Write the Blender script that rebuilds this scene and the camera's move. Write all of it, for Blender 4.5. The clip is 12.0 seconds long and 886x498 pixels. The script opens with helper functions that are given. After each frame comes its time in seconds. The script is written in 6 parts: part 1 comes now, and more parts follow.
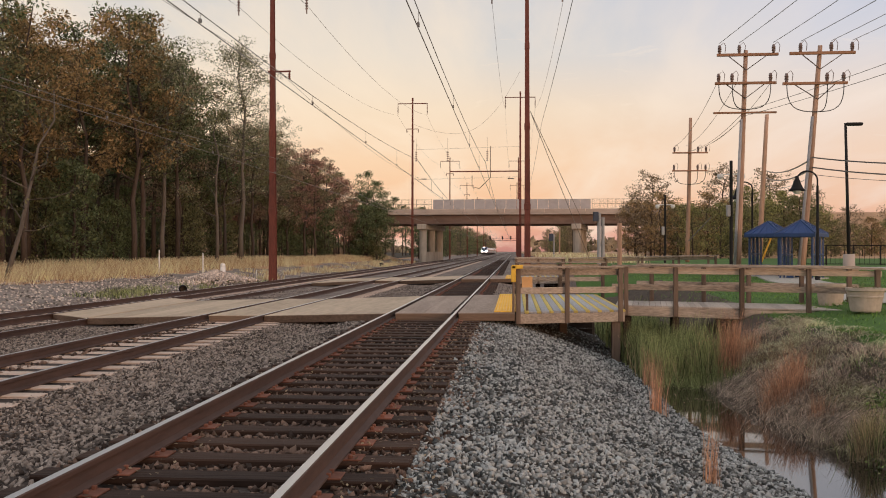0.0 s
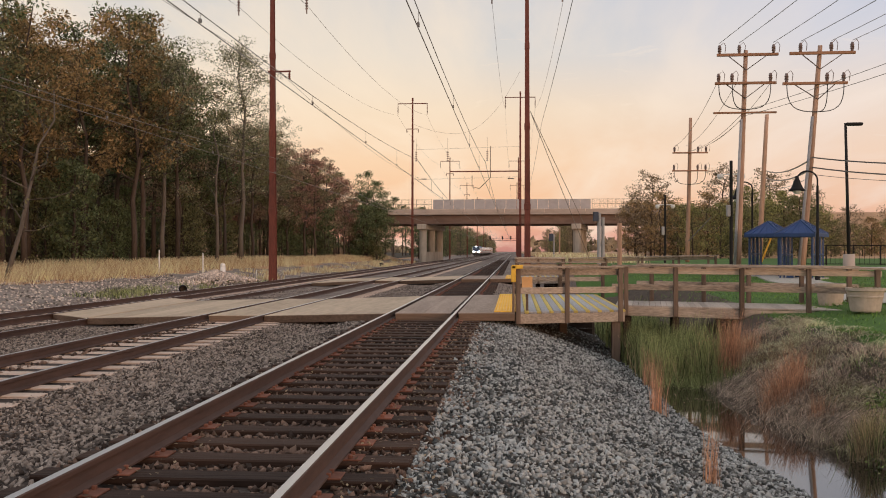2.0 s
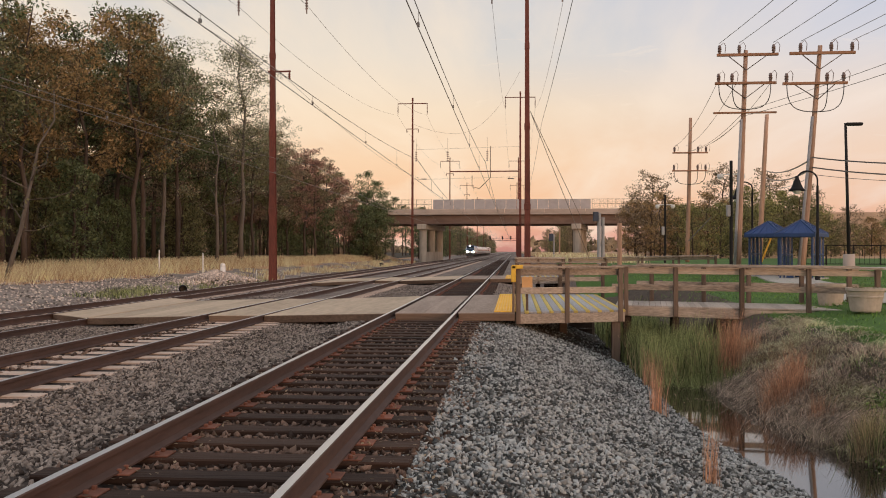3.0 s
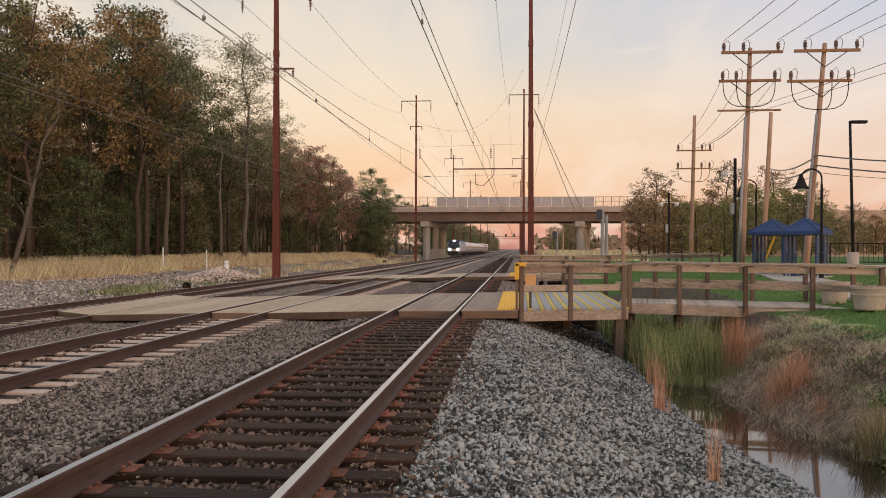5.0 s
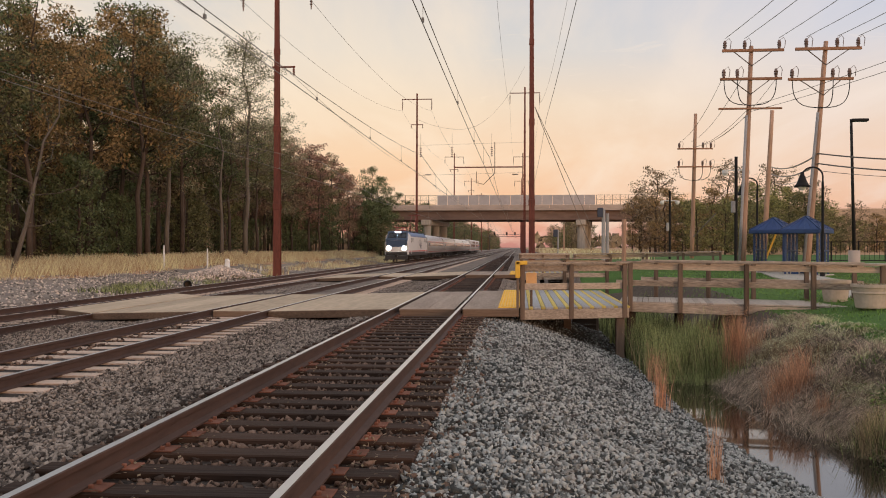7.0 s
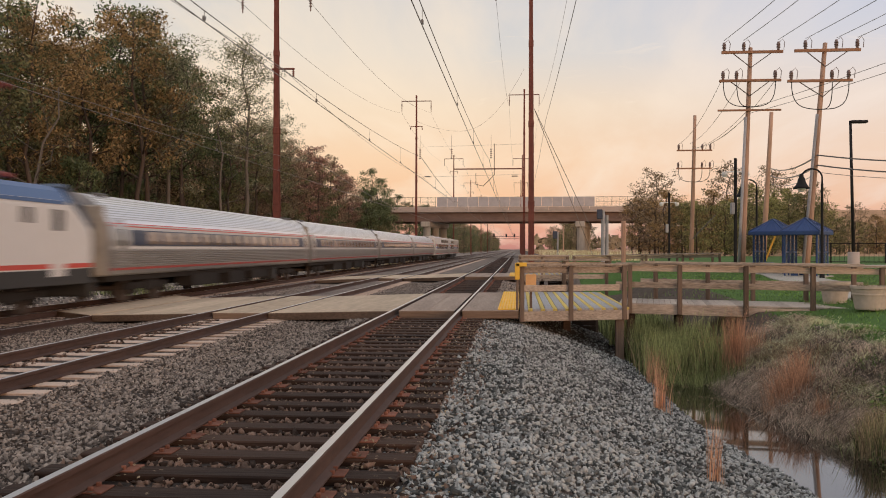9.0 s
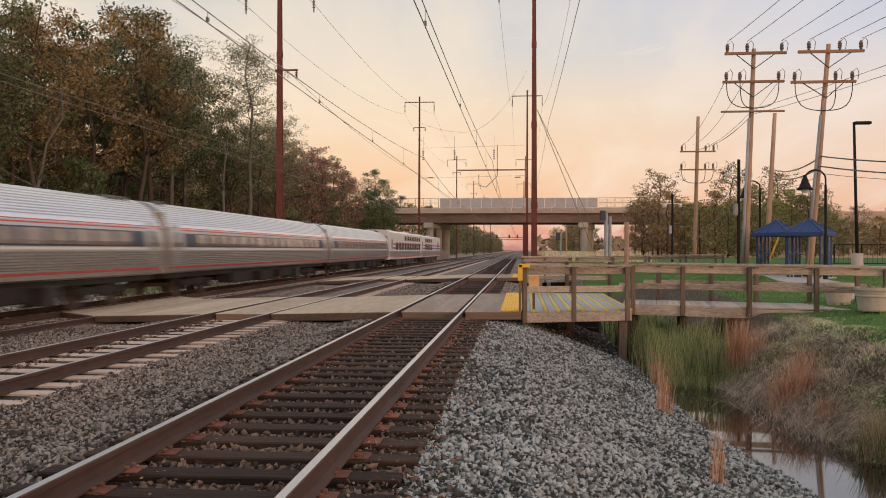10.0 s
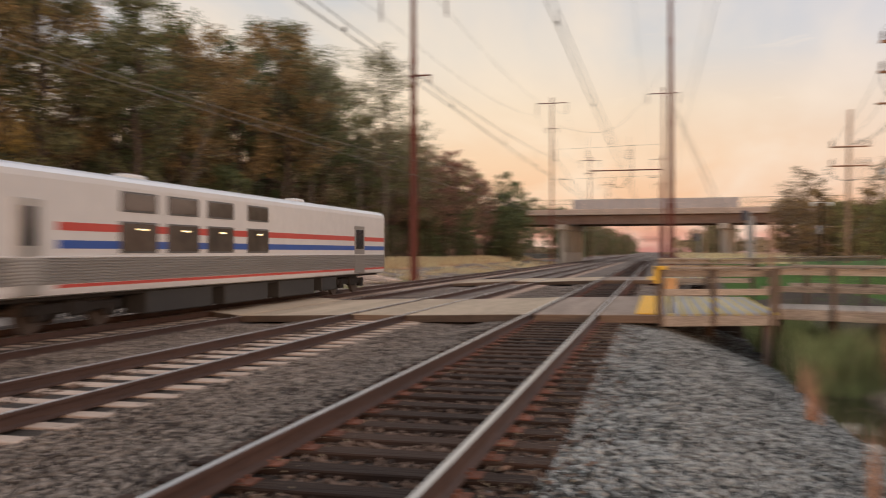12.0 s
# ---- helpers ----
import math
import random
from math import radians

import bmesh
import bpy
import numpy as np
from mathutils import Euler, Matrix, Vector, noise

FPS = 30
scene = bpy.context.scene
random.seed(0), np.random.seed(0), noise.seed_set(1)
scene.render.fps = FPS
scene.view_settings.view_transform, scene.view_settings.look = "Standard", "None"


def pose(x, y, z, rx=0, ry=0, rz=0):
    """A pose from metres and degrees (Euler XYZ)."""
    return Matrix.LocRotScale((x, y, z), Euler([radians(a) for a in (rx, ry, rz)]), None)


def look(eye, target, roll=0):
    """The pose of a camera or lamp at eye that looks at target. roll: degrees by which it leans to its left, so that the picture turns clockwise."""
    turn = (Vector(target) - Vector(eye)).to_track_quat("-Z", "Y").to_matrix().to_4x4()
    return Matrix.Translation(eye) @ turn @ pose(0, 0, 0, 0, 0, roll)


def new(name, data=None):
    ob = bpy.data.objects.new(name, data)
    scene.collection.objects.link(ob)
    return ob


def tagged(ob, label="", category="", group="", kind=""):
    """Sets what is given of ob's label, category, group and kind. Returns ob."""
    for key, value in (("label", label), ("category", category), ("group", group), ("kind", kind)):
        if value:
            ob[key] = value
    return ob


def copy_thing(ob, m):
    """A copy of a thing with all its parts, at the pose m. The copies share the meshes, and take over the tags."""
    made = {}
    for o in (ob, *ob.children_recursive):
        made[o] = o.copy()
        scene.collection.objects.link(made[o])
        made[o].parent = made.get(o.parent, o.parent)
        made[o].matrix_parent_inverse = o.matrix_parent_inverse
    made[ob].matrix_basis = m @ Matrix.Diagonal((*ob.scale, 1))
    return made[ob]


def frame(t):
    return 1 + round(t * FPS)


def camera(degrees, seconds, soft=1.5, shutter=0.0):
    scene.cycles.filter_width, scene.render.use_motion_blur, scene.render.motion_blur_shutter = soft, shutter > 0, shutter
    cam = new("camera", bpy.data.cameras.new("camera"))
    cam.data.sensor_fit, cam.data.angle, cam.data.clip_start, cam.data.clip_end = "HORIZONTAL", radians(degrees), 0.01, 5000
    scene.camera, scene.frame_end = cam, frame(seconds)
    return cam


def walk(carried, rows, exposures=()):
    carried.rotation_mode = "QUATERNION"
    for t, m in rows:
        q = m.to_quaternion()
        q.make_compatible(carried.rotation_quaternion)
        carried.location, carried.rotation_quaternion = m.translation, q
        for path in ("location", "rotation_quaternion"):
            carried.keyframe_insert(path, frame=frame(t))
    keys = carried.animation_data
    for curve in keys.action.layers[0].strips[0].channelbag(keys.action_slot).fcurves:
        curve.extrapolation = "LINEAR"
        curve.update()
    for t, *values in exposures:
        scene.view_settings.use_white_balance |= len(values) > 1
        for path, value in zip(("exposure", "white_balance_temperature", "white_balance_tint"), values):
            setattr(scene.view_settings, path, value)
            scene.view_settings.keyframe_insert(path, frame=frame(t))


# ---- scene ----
# World: y runs along the tracks, x to the right of them, z = 0 is the top of the nearest track's rails.
EYE = 1.40
cam = camera(55.18, 12.0, soft=1.0, shutter=0.5)
TURNS = [
    (0.0, 4.840, 0.153, 0.000), (1.0, 4.840, 0.153, 0.000), (2.0, 4.840, 0.153, 0.000), (3.0, 4.840, 0.153, 0.000),
    (3.3, 4.845, 0.150, -0.002), (4.7, 5.030, 0.005, -0.080), (5.0, 5.069, -0.018, -0.088), (5.5, 5.321, -0.025, -0.105),
    (6.0, 5.143, -0.112, -0.100), (6.5, 5.049, -0.139, -0.065), (7.0, 5.127, -0.131, -0.080), (8.0, 5.110, -0.075, -0.060),
    (9.0, 5.095, -0.012, -0.046), (9.5, 5.140, 0.031, -0.080), (10.0, 5.292, 0.062, -0.085), (10.5, 5.467, 0.047, -0.040),
    (11.0, 5.584, -0.061, -0.050), (11.5, 6.189, 0.040, -0.041), (11.6, 6.79, 0.06, -0.03), (11.7, 7.84, 0.10, -0.01),
    (11.8, 9.31, 0.14, 0.01), (11.9, 11.40, 0.17, 0.04), (12.0, 14.225, 0.208, 0.065),
]
walk(cam, [(t, pose(0, 0, EYE, 90 + pitch, roll, yaw)) for t, yaw, pitch, roll in TURNS])

# ---------- light ----------
world = bpy.data.worlds.new("dusk_sky")
scene.world = world
world.use_nodes = True
WN, WL = world.node_tree.nodes, world.node_tree.links
WN.clear()


def wnode(kind, **kw):
    n = WN.new(kind)
    for k, v in kw.items():
        n.inputs[k].default_value = v
    return n


w_out, w_bg, w_tc = WN.new("ShaderNodeOutputWorld"), WN.new("ShaderNodeBackground"), WN.new("ShaderNodeTexCoord")
w_sep = WN.new("ShaderNodeSeparateXYZ")
WL.new(w_tc.outputs["Generated"], w_sep.inputs[0])
w_ramp = WN.new("ShaderNodeValToRGB")
SKY = [(0.0, (0.56, 0.255, 0.225)), (0.014, (0.76, 0.36, 0.28)), (0.05, (0.93, 0.57, 0.36)), (0.105, (0.95, 0.69, 0.49)),
       (0.165, (0.90, 0.745, 0.595)), (0.225, (0.72, 0.70, 0.69)), (0.30, (0.58, 0.62, 0.70)), (0.60, (0.66, 0.67, 0.68)), (1.0, (0.65, 0.67, 0.69))]
while len(w_ramp.color_ramp.elements) < len(SKY):
    w_ramp.color_ramp.elements.new(0.5)
for e, (p, c) in zip(w_ramp.color_ramp.elements, SKY):
    e.position, e.color = p, (*c, 1)
WL.new(w_sep.outputs["Z"], w_ramp.inputs[0])
# thin cloud: noise on a flat layer overhead, seen by dividing the direction by its height
w_add = WN.new("ShaderNodeMath")
w_add.operation = "ADD"
w_add.inputs[1].default_value = 0.12
WL.new(w_sep.outputs["Z"], w_add.inputs[0])
w_comb = WN.new("ShaderNodeCombineXYZ")
for axis in ("X", "Y"):
    d = WN.new("ShaderNodeMath")
    d.operation = "DIVIDE"
    WL.new(w_sep.outputs[axis], d.inputs[0])
    WL.new(w_add.outputs[0], d.inputs[1])
    WL.new(d.outputs[0], w_comb.inputs[axis])
w_noise = wnode("ShaderNodeTexNoise", Scale=1.1, Detail=7.0, Roughness=0.55, Distortion=0.4)
w_map = WN.new("ShaderNodeMapping")
w_map.inputs["Scale"].default_value = (1.5, 0.5, 1.0)
w_map.inputs["Rotation"].default_value = (0, 0, 0.7)
WL.new(w_comb.outputs[0], w_map.inputs[0])
WL.new(w_map.outputs[0], w_noise.inputs["Vector"])
w_cr = WN.new("ShaderNodeMapRange")
for k, v in (("From Min", 0.44), ("From Max", 0.66), ("To Min", 0.0), ("To Max", 0.62)):
    w_cr.inputs[k].default_value = v
WL.new(w_noise.outputs["Fac"], w_cr.inputs["Value"])
w_mix = WN.new("ShaderNodeMix")
w_mix.data_type = "RGBA"
w_mix.inputs["B"].default_value = (1.0, 0.85, 0.70, 1)
w_wisp = wnode("ShaderNodeTexNoise", Scale=4.2, Detail=9.0, Roughness=0.62, Distortion=0.8)      # small torn wisps, higher up
w_wm = WN.new("ShaderNodeMapping")
w_wm.inputs["Scale"].default_value = (0.8, 1.6, 1.0)
w_wm.inputs["Rotation"].default_value = (0, 0, 0.45)
WL.new(w_comb.outputs[0], w_wm.inputs[0])
WL.new(w_wm.outputs[0], w_wisp.inputs["Vector"])
w_wr = WN.new("ShaderNodeMapRange")
for k, v in (("From Min", 0.60), ("From Max", 0.78), ("To Min", 0.0), ("To Max", 0.6)):
    w_wr.inputs[k].default_value = v
WL.new(w_wisp.outputs["Fac"], w_wr.inputs["Value"])
w_sum = WN.new("ShaderNodeMath")
w_sum.operation = "MAXIMUM"
WL.new(w_cr.outputs[0], w_sum.inputs[0])
WL.new(w_wr.outputs[0], w_sum.inputs[1])
WL.new(w_sum.outputs[0], w_mix.inputs["Factor"])
WL.new(w_ramp.outputs[0], w_mix.inputs["A"])
w_dot = WN.new("ShaderNodeVectorMath")       # the afterglow ahead fades into a cooler lilac to the sides
w_dot.operation = "DOT_PRODUCT"
w_dot.inputs[1].default_value = Vector((-0.30, 0.95, 0.10)).normalized()
WL.new(w_tc.outputs["Generated"], w_dot.inputs[0])
w_gr = WN.new("ShaderNodeMapRange")
for k, v in (("From Min", 0.80), ("From Max", 0.985), ("To Min", 0.0), ("To Max", 1.0)):
    w_gr.inputs[k].default_value = v
WL.new(w_dot.outputs["Value"], w_gr.inputs["Value"])
w_tint, w_tone = WN.new("ShaderNodeMix"), WN.new("ShaderNodeMix")
for n in (w_tint, w_tone):
    n.data_type = "RGBA"
w_tint.inputs["A"].default_value, w_tint.inputs["B"].default_value = (0.94, 0.95, 1.03, 1), (1.02, 0.98, 0.90, 1)
WL.new(w_gr.outputs[0], w_tint.inputs["Factor"])
w_tone.blend_type = "MULTIPLY"
w_tone.inputs["Factor"].default_value = 1.0
WL.new(w_mix.outputs["Result"], w_tone.inputs["A"])
WL.new(w_tint.outputs["Result"], w_tone.inputs["B"])
WL.new(w_tone.outputs["Result"], w_bg.inputs["Color"])
w_bg.inputs["Strength"].default_value = 1.0
WL.new(w_bg.outputs[0], w_out.inputs["Surface"])

sun = new("sun", bpy.data.lights.new("sun", "SUN"))
sun.data.energy, sun.data.angle, sun.data.color = 1.0, radians(12), (1.0, 0.60, 0.36)
sun.matrix_world = look((70, -45, 15), (0, 40, 2))

# ---------- materials ----------


def material(name, base, rough=0.8, metal=0.0, var=0.35, scale=8.0, big=0.6, bump=0.0, bscale=None, tint=None, island=0.0, obj=0.0, stretch=(1, 1, 1), spec=None):
    """A surface of one base colour with grain and stains at two scales, some relief, and a change from piece to piece."""
    m = bpy.data.materials.new(name)
    m.use_nodes = True
    N, L = m.node_tree.nodes, m.node_tree.links
    p = N["Principled BSDF"]
    p.inputs["Roughness"].default_value, p.inputs["Metallic"].default_value = rough, metal
    if spec is None and rough >= 0.8:
        spec = 0.22
    if spec is not None:
        p.inputs["Specular IOR Level"].default_value = spec
    tc, mp = N.new("ShaderNodeTexCoord"), N.new("ShaderNodeMapping")
    mp.inputs["Scale"].default_value = stretch
    L.new(tc.outputs["Object"], mp.inputs[0])

    def nz(s, detail):
        n = N.new("ShaderNodeTexNoise")
        n.inputs["Scale"].default_value, n.inputs["Detail"].default_value = s, detail
        L.new(mp.outputs[0], n.inputs["Vector"])
        return n
    fine, broad = nz(scale, 5), nz(big, 3)
    add = N.new("ShaderNodeMath")
    add.operation = "ADD"
    L.new(fine.outputs["Fac"], add.inputs[0])
    L.new(broad.outputs["Fac"], add.inputs[1])
    src = add.outputs[0]
    if island or obj:
        r = N.new("ShaderNodeNewGeometry" if island else "ShaderNodeObjectInfo")
        mu = N.new("ShaderNodeMath")
        mu.operation = "MULTIPLY_ADD"
        mu.inputs[1].default_value, mu.inputs[2].default_value = (island or obj), -0.5 * (island or obj)
        L.new(r.outputs["Random Per Island" if island else "Random"], mu.inputs[0])
        a2 = N.new("ShaderNodeMath")
        a2.operation = "ADD"
        L.new(src, a2.inputs[0])
        L.new(mu.outputs[0], a2.inputs[1])
        src = a2.outputs[0]
    mr = N.new("ShaderNodeMapRange")
    mr.inputs["From Min"].default_value, mr.inputs["From Max"].default_value = 0.55, 1.45
    L.new(src, mr.inputs["Value"])
    ramp = N.new("ShaderNodeValToRGB")
    lo = tuple(c * (1 - var) for c in base)
    hi = tuple(min(1, c * (1 + var)) for c in (tint or base))
    ramp.color_ramp.elements[0].color, ramp.color_ramp.elements[1].color = (*lo, 1), (*hi, 1)
    L.new(mr.outputs[0], ramp.inputs[0])
    L.new(ramp.outputs[0], p.inputs["Base Color"])
    if bump:
        b = N.new("ShaderNodeBump")
        b.inputs["Strength"].default_value = bump
        b.inputs["Distance"].default_value = 0.02
        src = nz(bscale, 4) if bscale else fine
        L.new(src.outputs["Fac"], b.inputs["Height"])
        L.new(b.outputs[0], p.inputs["Normal"])
    return m


def glow(name, colour, strength):
    m = bpy.data.materials.new(name)
    m.use_nodes = True
    p = m.node_tree.nodes["Principled BSDF"]
    p.inputs["Base Color"].default_value = p.inputs["Emission Color"].default_value = (*colour, 1)
    p.inputs["Emission Strength"].default_value = strength
    return m


M = {
    # bed under the near stones; the shade of their gaps is in its dark colour
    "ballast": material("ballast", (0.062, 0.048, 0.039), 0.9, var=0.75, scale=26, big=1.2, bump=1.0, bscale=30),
    "packed": material("packed_ballast", (0.215, 0.170, 0.140), 0.95, var=0.75, scale=22, big=1.0, bump=1.0, bscale=24),
    "stone": material("ballast_stone", (0.275, 0.290, 0.272), 0.85, var=0.80, scale=14, big=1.0, island=1.4, bump=0.3, bscale=60, tint=(0.275, 0.275, 0.256)),
    "gravel": material("far_gravel", (0.27, 0.225, 0.19), 0.95, var=0.6, scale=9, big=0.3, bump=0.8, bscale=12),
    "soil": material("ditch_soil", (0.105, 0.08, 0.06), 0.95, var=0.5, scale=7, big=0.5, bump=0.8),
    "drysoil": material("dry_grass_ground", (0.46, 0.28, 0.16), 0.95, var=0.5, scale=5, big=0.3, bump=0.6),
    "lawn": material("lawn_ground", (0.075, 0.145, 0.03), 0.95, var=0.45, scale=12, big=0.4, bump=0.6),
    "forest": material("forest_floor", (0.055, 0.042, 0.026), 0.95, var=0.5, scale=2, big=0.2, bump=0.5),
    "concrete": material("path_concrete", (0.46, 0.42, 0.36), 0.9, var=0.2, scale=6, big=0.4, bump=0.2),
    "rust": material("rail_rust", (0.074, 0.038, 0.026), 0.75, var=0.45, scale=18, big=1.5, bump=0.3, stretch=(1, 0.2, 1)),
    "polish": material("rail_head_steel", (0.62, 0.61, 0.60), 0.38, 0.9, var=0.12, scale=10, stretch=(1, 0.05, 1)),
    "plate": material("tie_plate_rust", (0.205, 0.088, 0.058), 0.85, var=0.4, scale=14, obj=0.6, bump=0.3),
    "tie": material("creosoted_tie", (0.046, 0.025, 0.016), 0.8, var=0.55, scale=10, big=1.0, obj=0.7, bump=0.7, stretch=(0.25, 2, 2)),
    "ctie": material("concrete_tie", (0.56, 0.425, 0.335), 0.85, var=0.25, scale=12, obj=0.35, bump=0.25),
    "panel": material("crossing_panel", (0.52, 0.40, 0.28), 0.85, var=0.28, scale=5, big=0.7, obj=0.3, bump=0.25, stretch=(1.5, 0.3, 1)),
    "timber": material("weathered_timber", (0.42, 0.335, 0.26), 0.85, var=0.65, scale=12, big=0.9, obj=0.5, bump=0.5, stretch=(0.25, 3, 3)),
    "post": material("weathered_post", (0.175, 0.122, 0.088), 0.85, var=0.5, scale=9, big=0.9, obj=0.4, bump=0.5, stretch=(3, 3, 0.25)),
    # timber below the decks, with the under-deck shade put into its colour
    "shadetimber": material("shaded_timber", (0.085, 0.056, 0.040), 0.85, var=0.5, scale=9, obj=0.5, bump=0.5, stretch=(0.3, 3, 3)),
    "yellow": material("yellow_paint", (0.90, 0.50, 0.055), 0.6, var=0.18, scale=14, big=2, bump=0.15),
    "palegrey": material("grey_board", (0.38, 0.37, 0.37), 0.8, var=0.3, scale=9, obj=0.3, stretch=(3, 0.3, 1)),
    "deckboard": material("tan_deck_board", (0.42, 0.355, 0.295), 0.8, var=0.4, scale=9, obj=0.45, bump=0.3, stretch=(3, 0.3, 1)),
    "redsteel": material("red_oxide_steel", (0.155, 0.042, 0.026), 0.7, var=0.5, scale=6, big=0.5, bump=0.2, stretch=(2, 2, 0.4)),
    "steel": material("dark_wire_steel", (0.10, 0.075, 0.06), 0.6, 0.3, var=0.3),
    "wire": material("copper_wire", (0.20, 0.185, 0.165), 0.5, 0.3, var=0.2),
    "insulator": material("brown_insulator", (0.20, 0.135, 0.115), 0.4, var=0.2),
    "girder": material("weathering_girder", (0.21, 0.145, 0.115), 0.8, var=0.35, scale=1.5, big=0.15, stretch=(0.4, 1, 1.5)),
    "deckc": material("bridge_concrete", (0.46, 0.38, 0.32), 0.9, var=0.25, scale=1.2, big=0.12, stretch=(0.4, 1, 1.5)),
    "pier": material("pier_concrete", (0.50, 0.44, 0.36), 0.9, var=0.3, scale=2, big=0.25, stretch=(1.5, 1.5, 0.3)),
    "barrier": material("screen_panel", (0.48, 0.45, 0.44), 0.8, var=0.12, scale=1.5, obj=0.2),
    "polewood": material("utility_pole_wood", (0.47, 0.295, 0.205), 0.85, var=0.5, scale=7, big=0.6, bump=0.4, stretch=(3, 3, 0.2)),
    "armwood": material("crossarm_wood", (0.36, 0.19, 0.115), 0.85, var=0.35, scale=7, stretch=(0.3, 3, 3)),
    "black": material("black_paint", (0.022, 0.021, 0.021), 0.75, var=0.3, spec=0.2),
    "bluepaint": material("blue_shelter_paint", (0.022, 0.060, 0.165), 0.5, var=0.3, scale=6),
    "blueroof": material("blue_metal_roof", (0.022, 0.06, 0.19), 0.38, 0.2, var=0.25, scale=3),
    "white": material("white_paint", (0.78, 0.76, 0.72), 0.6, var=0.1),
    "terracotta": material("planter_stone", (0.50, 0.42, 0.34), 0.85, var=0.25, scale=8, bump=0.2),
    "bark": material("bark", (0.088, 0.066, 0.052), 0.95, var=0.5, scale=8, big=1, bump=0.8, stretch=(2, 2, 0.3), obj=0.4),
    "palebark": material("pale_bark", (0.15, 0.128, 0.105), 0.95, var=0.4, scale=8, big=1, bump=0.6, stretch=(2, 2, 0.3)),
}


def leafmat(name, base, tint, var=0.5, through_share=0.45):
    """Leaves and blades: the surface colour, and part of the light let through."""
    m = material(name, base, 0.7, var=var, scale=0.8, big=0.12, island=1.0, tint=tint)
    N, L = m.node_tree.nodes, m.node_tree.links
    p, out = N["Principled BSDF"], N["Material Output"]
    tr, mix = N.new("ShaderNodeBsdfTranslucent"), N.new("ShaderNodeMixShader")
    L.new(p.inputs["Base Color"].links[0].from_socket, tr.inputs["Color"])
    mix.inputs[0].default_value = through_share
    L.new(p.outputs[0], mix.inputs[1])
    L.new(tr.outputs[0], mix.inputs[2])
    L.new(mix.outputs[0], out.inputs["Surface"])
    return m


M.update({
    "leaf_green": leafmat("green_leaves", (0.098, 0.128, 0.054), (0.165, 0.192, 0.085)),
    "leaf_olive": leafmat("olive_leaves", (0.130, 0.132, 0.058), (0.215, 0.198, 0.088)),
    "leaf_orange": leafmat("orange_leaves", (0.225, 0.150, 0.066), (0.35, 0.235, 0.10)),
    "leaf_amber": leafmat("amber_leaves", (0.34, 0.215, 0.062), (0.50, 0.34, 0.10)),
    "leaf_lawn": leafmat("yellow_green_leaves", (0.165, 0.180, 0.065), (0.30, 0.275, 0.105), 0.6),
    "leaf_brown": leafmat("brown_leaves", (0.235, 0.175, 0.105), (0.34, 0.26, 0.16)),
    "leaf_red": leafmat("dull_red_leaves", (0.25, 0.135, 0.095), (0.36, 0.20, 0.145)),
    "leaf_pale": leafmat("pale_thin_leaves", (0.25, 0.25, 0.15), (0.36, 0.34, 0.21)),
    "grass_dry": leafmat("dry_grass_blades", (0.86, 0.53, 0.29), (0.95, 0.68, 0.43), 0.4),
    "grass_red": leafmat("rust_grass_blades", (0.52, 0.27, 0.155), (0.66, 0.39, 0.24)),
    "grass_grey": leafmat("grey_dead_grass", (0.50, 0.32, 0.22), (0.78, 0.53, 0.37), 0.75),
    "grass_green": leafmat("green_blades", (0.10, 0.205, 0.035), (0.17, 0.28, 0.06), 0.6),
    "reed": leafmat("reed_blades", (0.165, 0.215, 0.075), (0.32, 0.34, 0.14), 0.75),
    "thatch": leafmat("grey_thatch", (0.36, 0.275, 0.20), (0.58, 0.45, 0.34), 0.7),
    "tan": leafmat("tan_bank_grass", (0.56, 0.42, 0.25), (0.78, 0.60, 0.38), 0.6),
    "strawreed": leafmat("straw_reed", (0.42, 0.30, 0.17), (0.55, 0.42, 0.25), 0.5),
    "weedleaf": leafmat("weed_leaves", (0.12, 0.19, 0.045), (0.22, 0.30, 0.08), 0.7),
})

# ---------- mesh helpers ----------


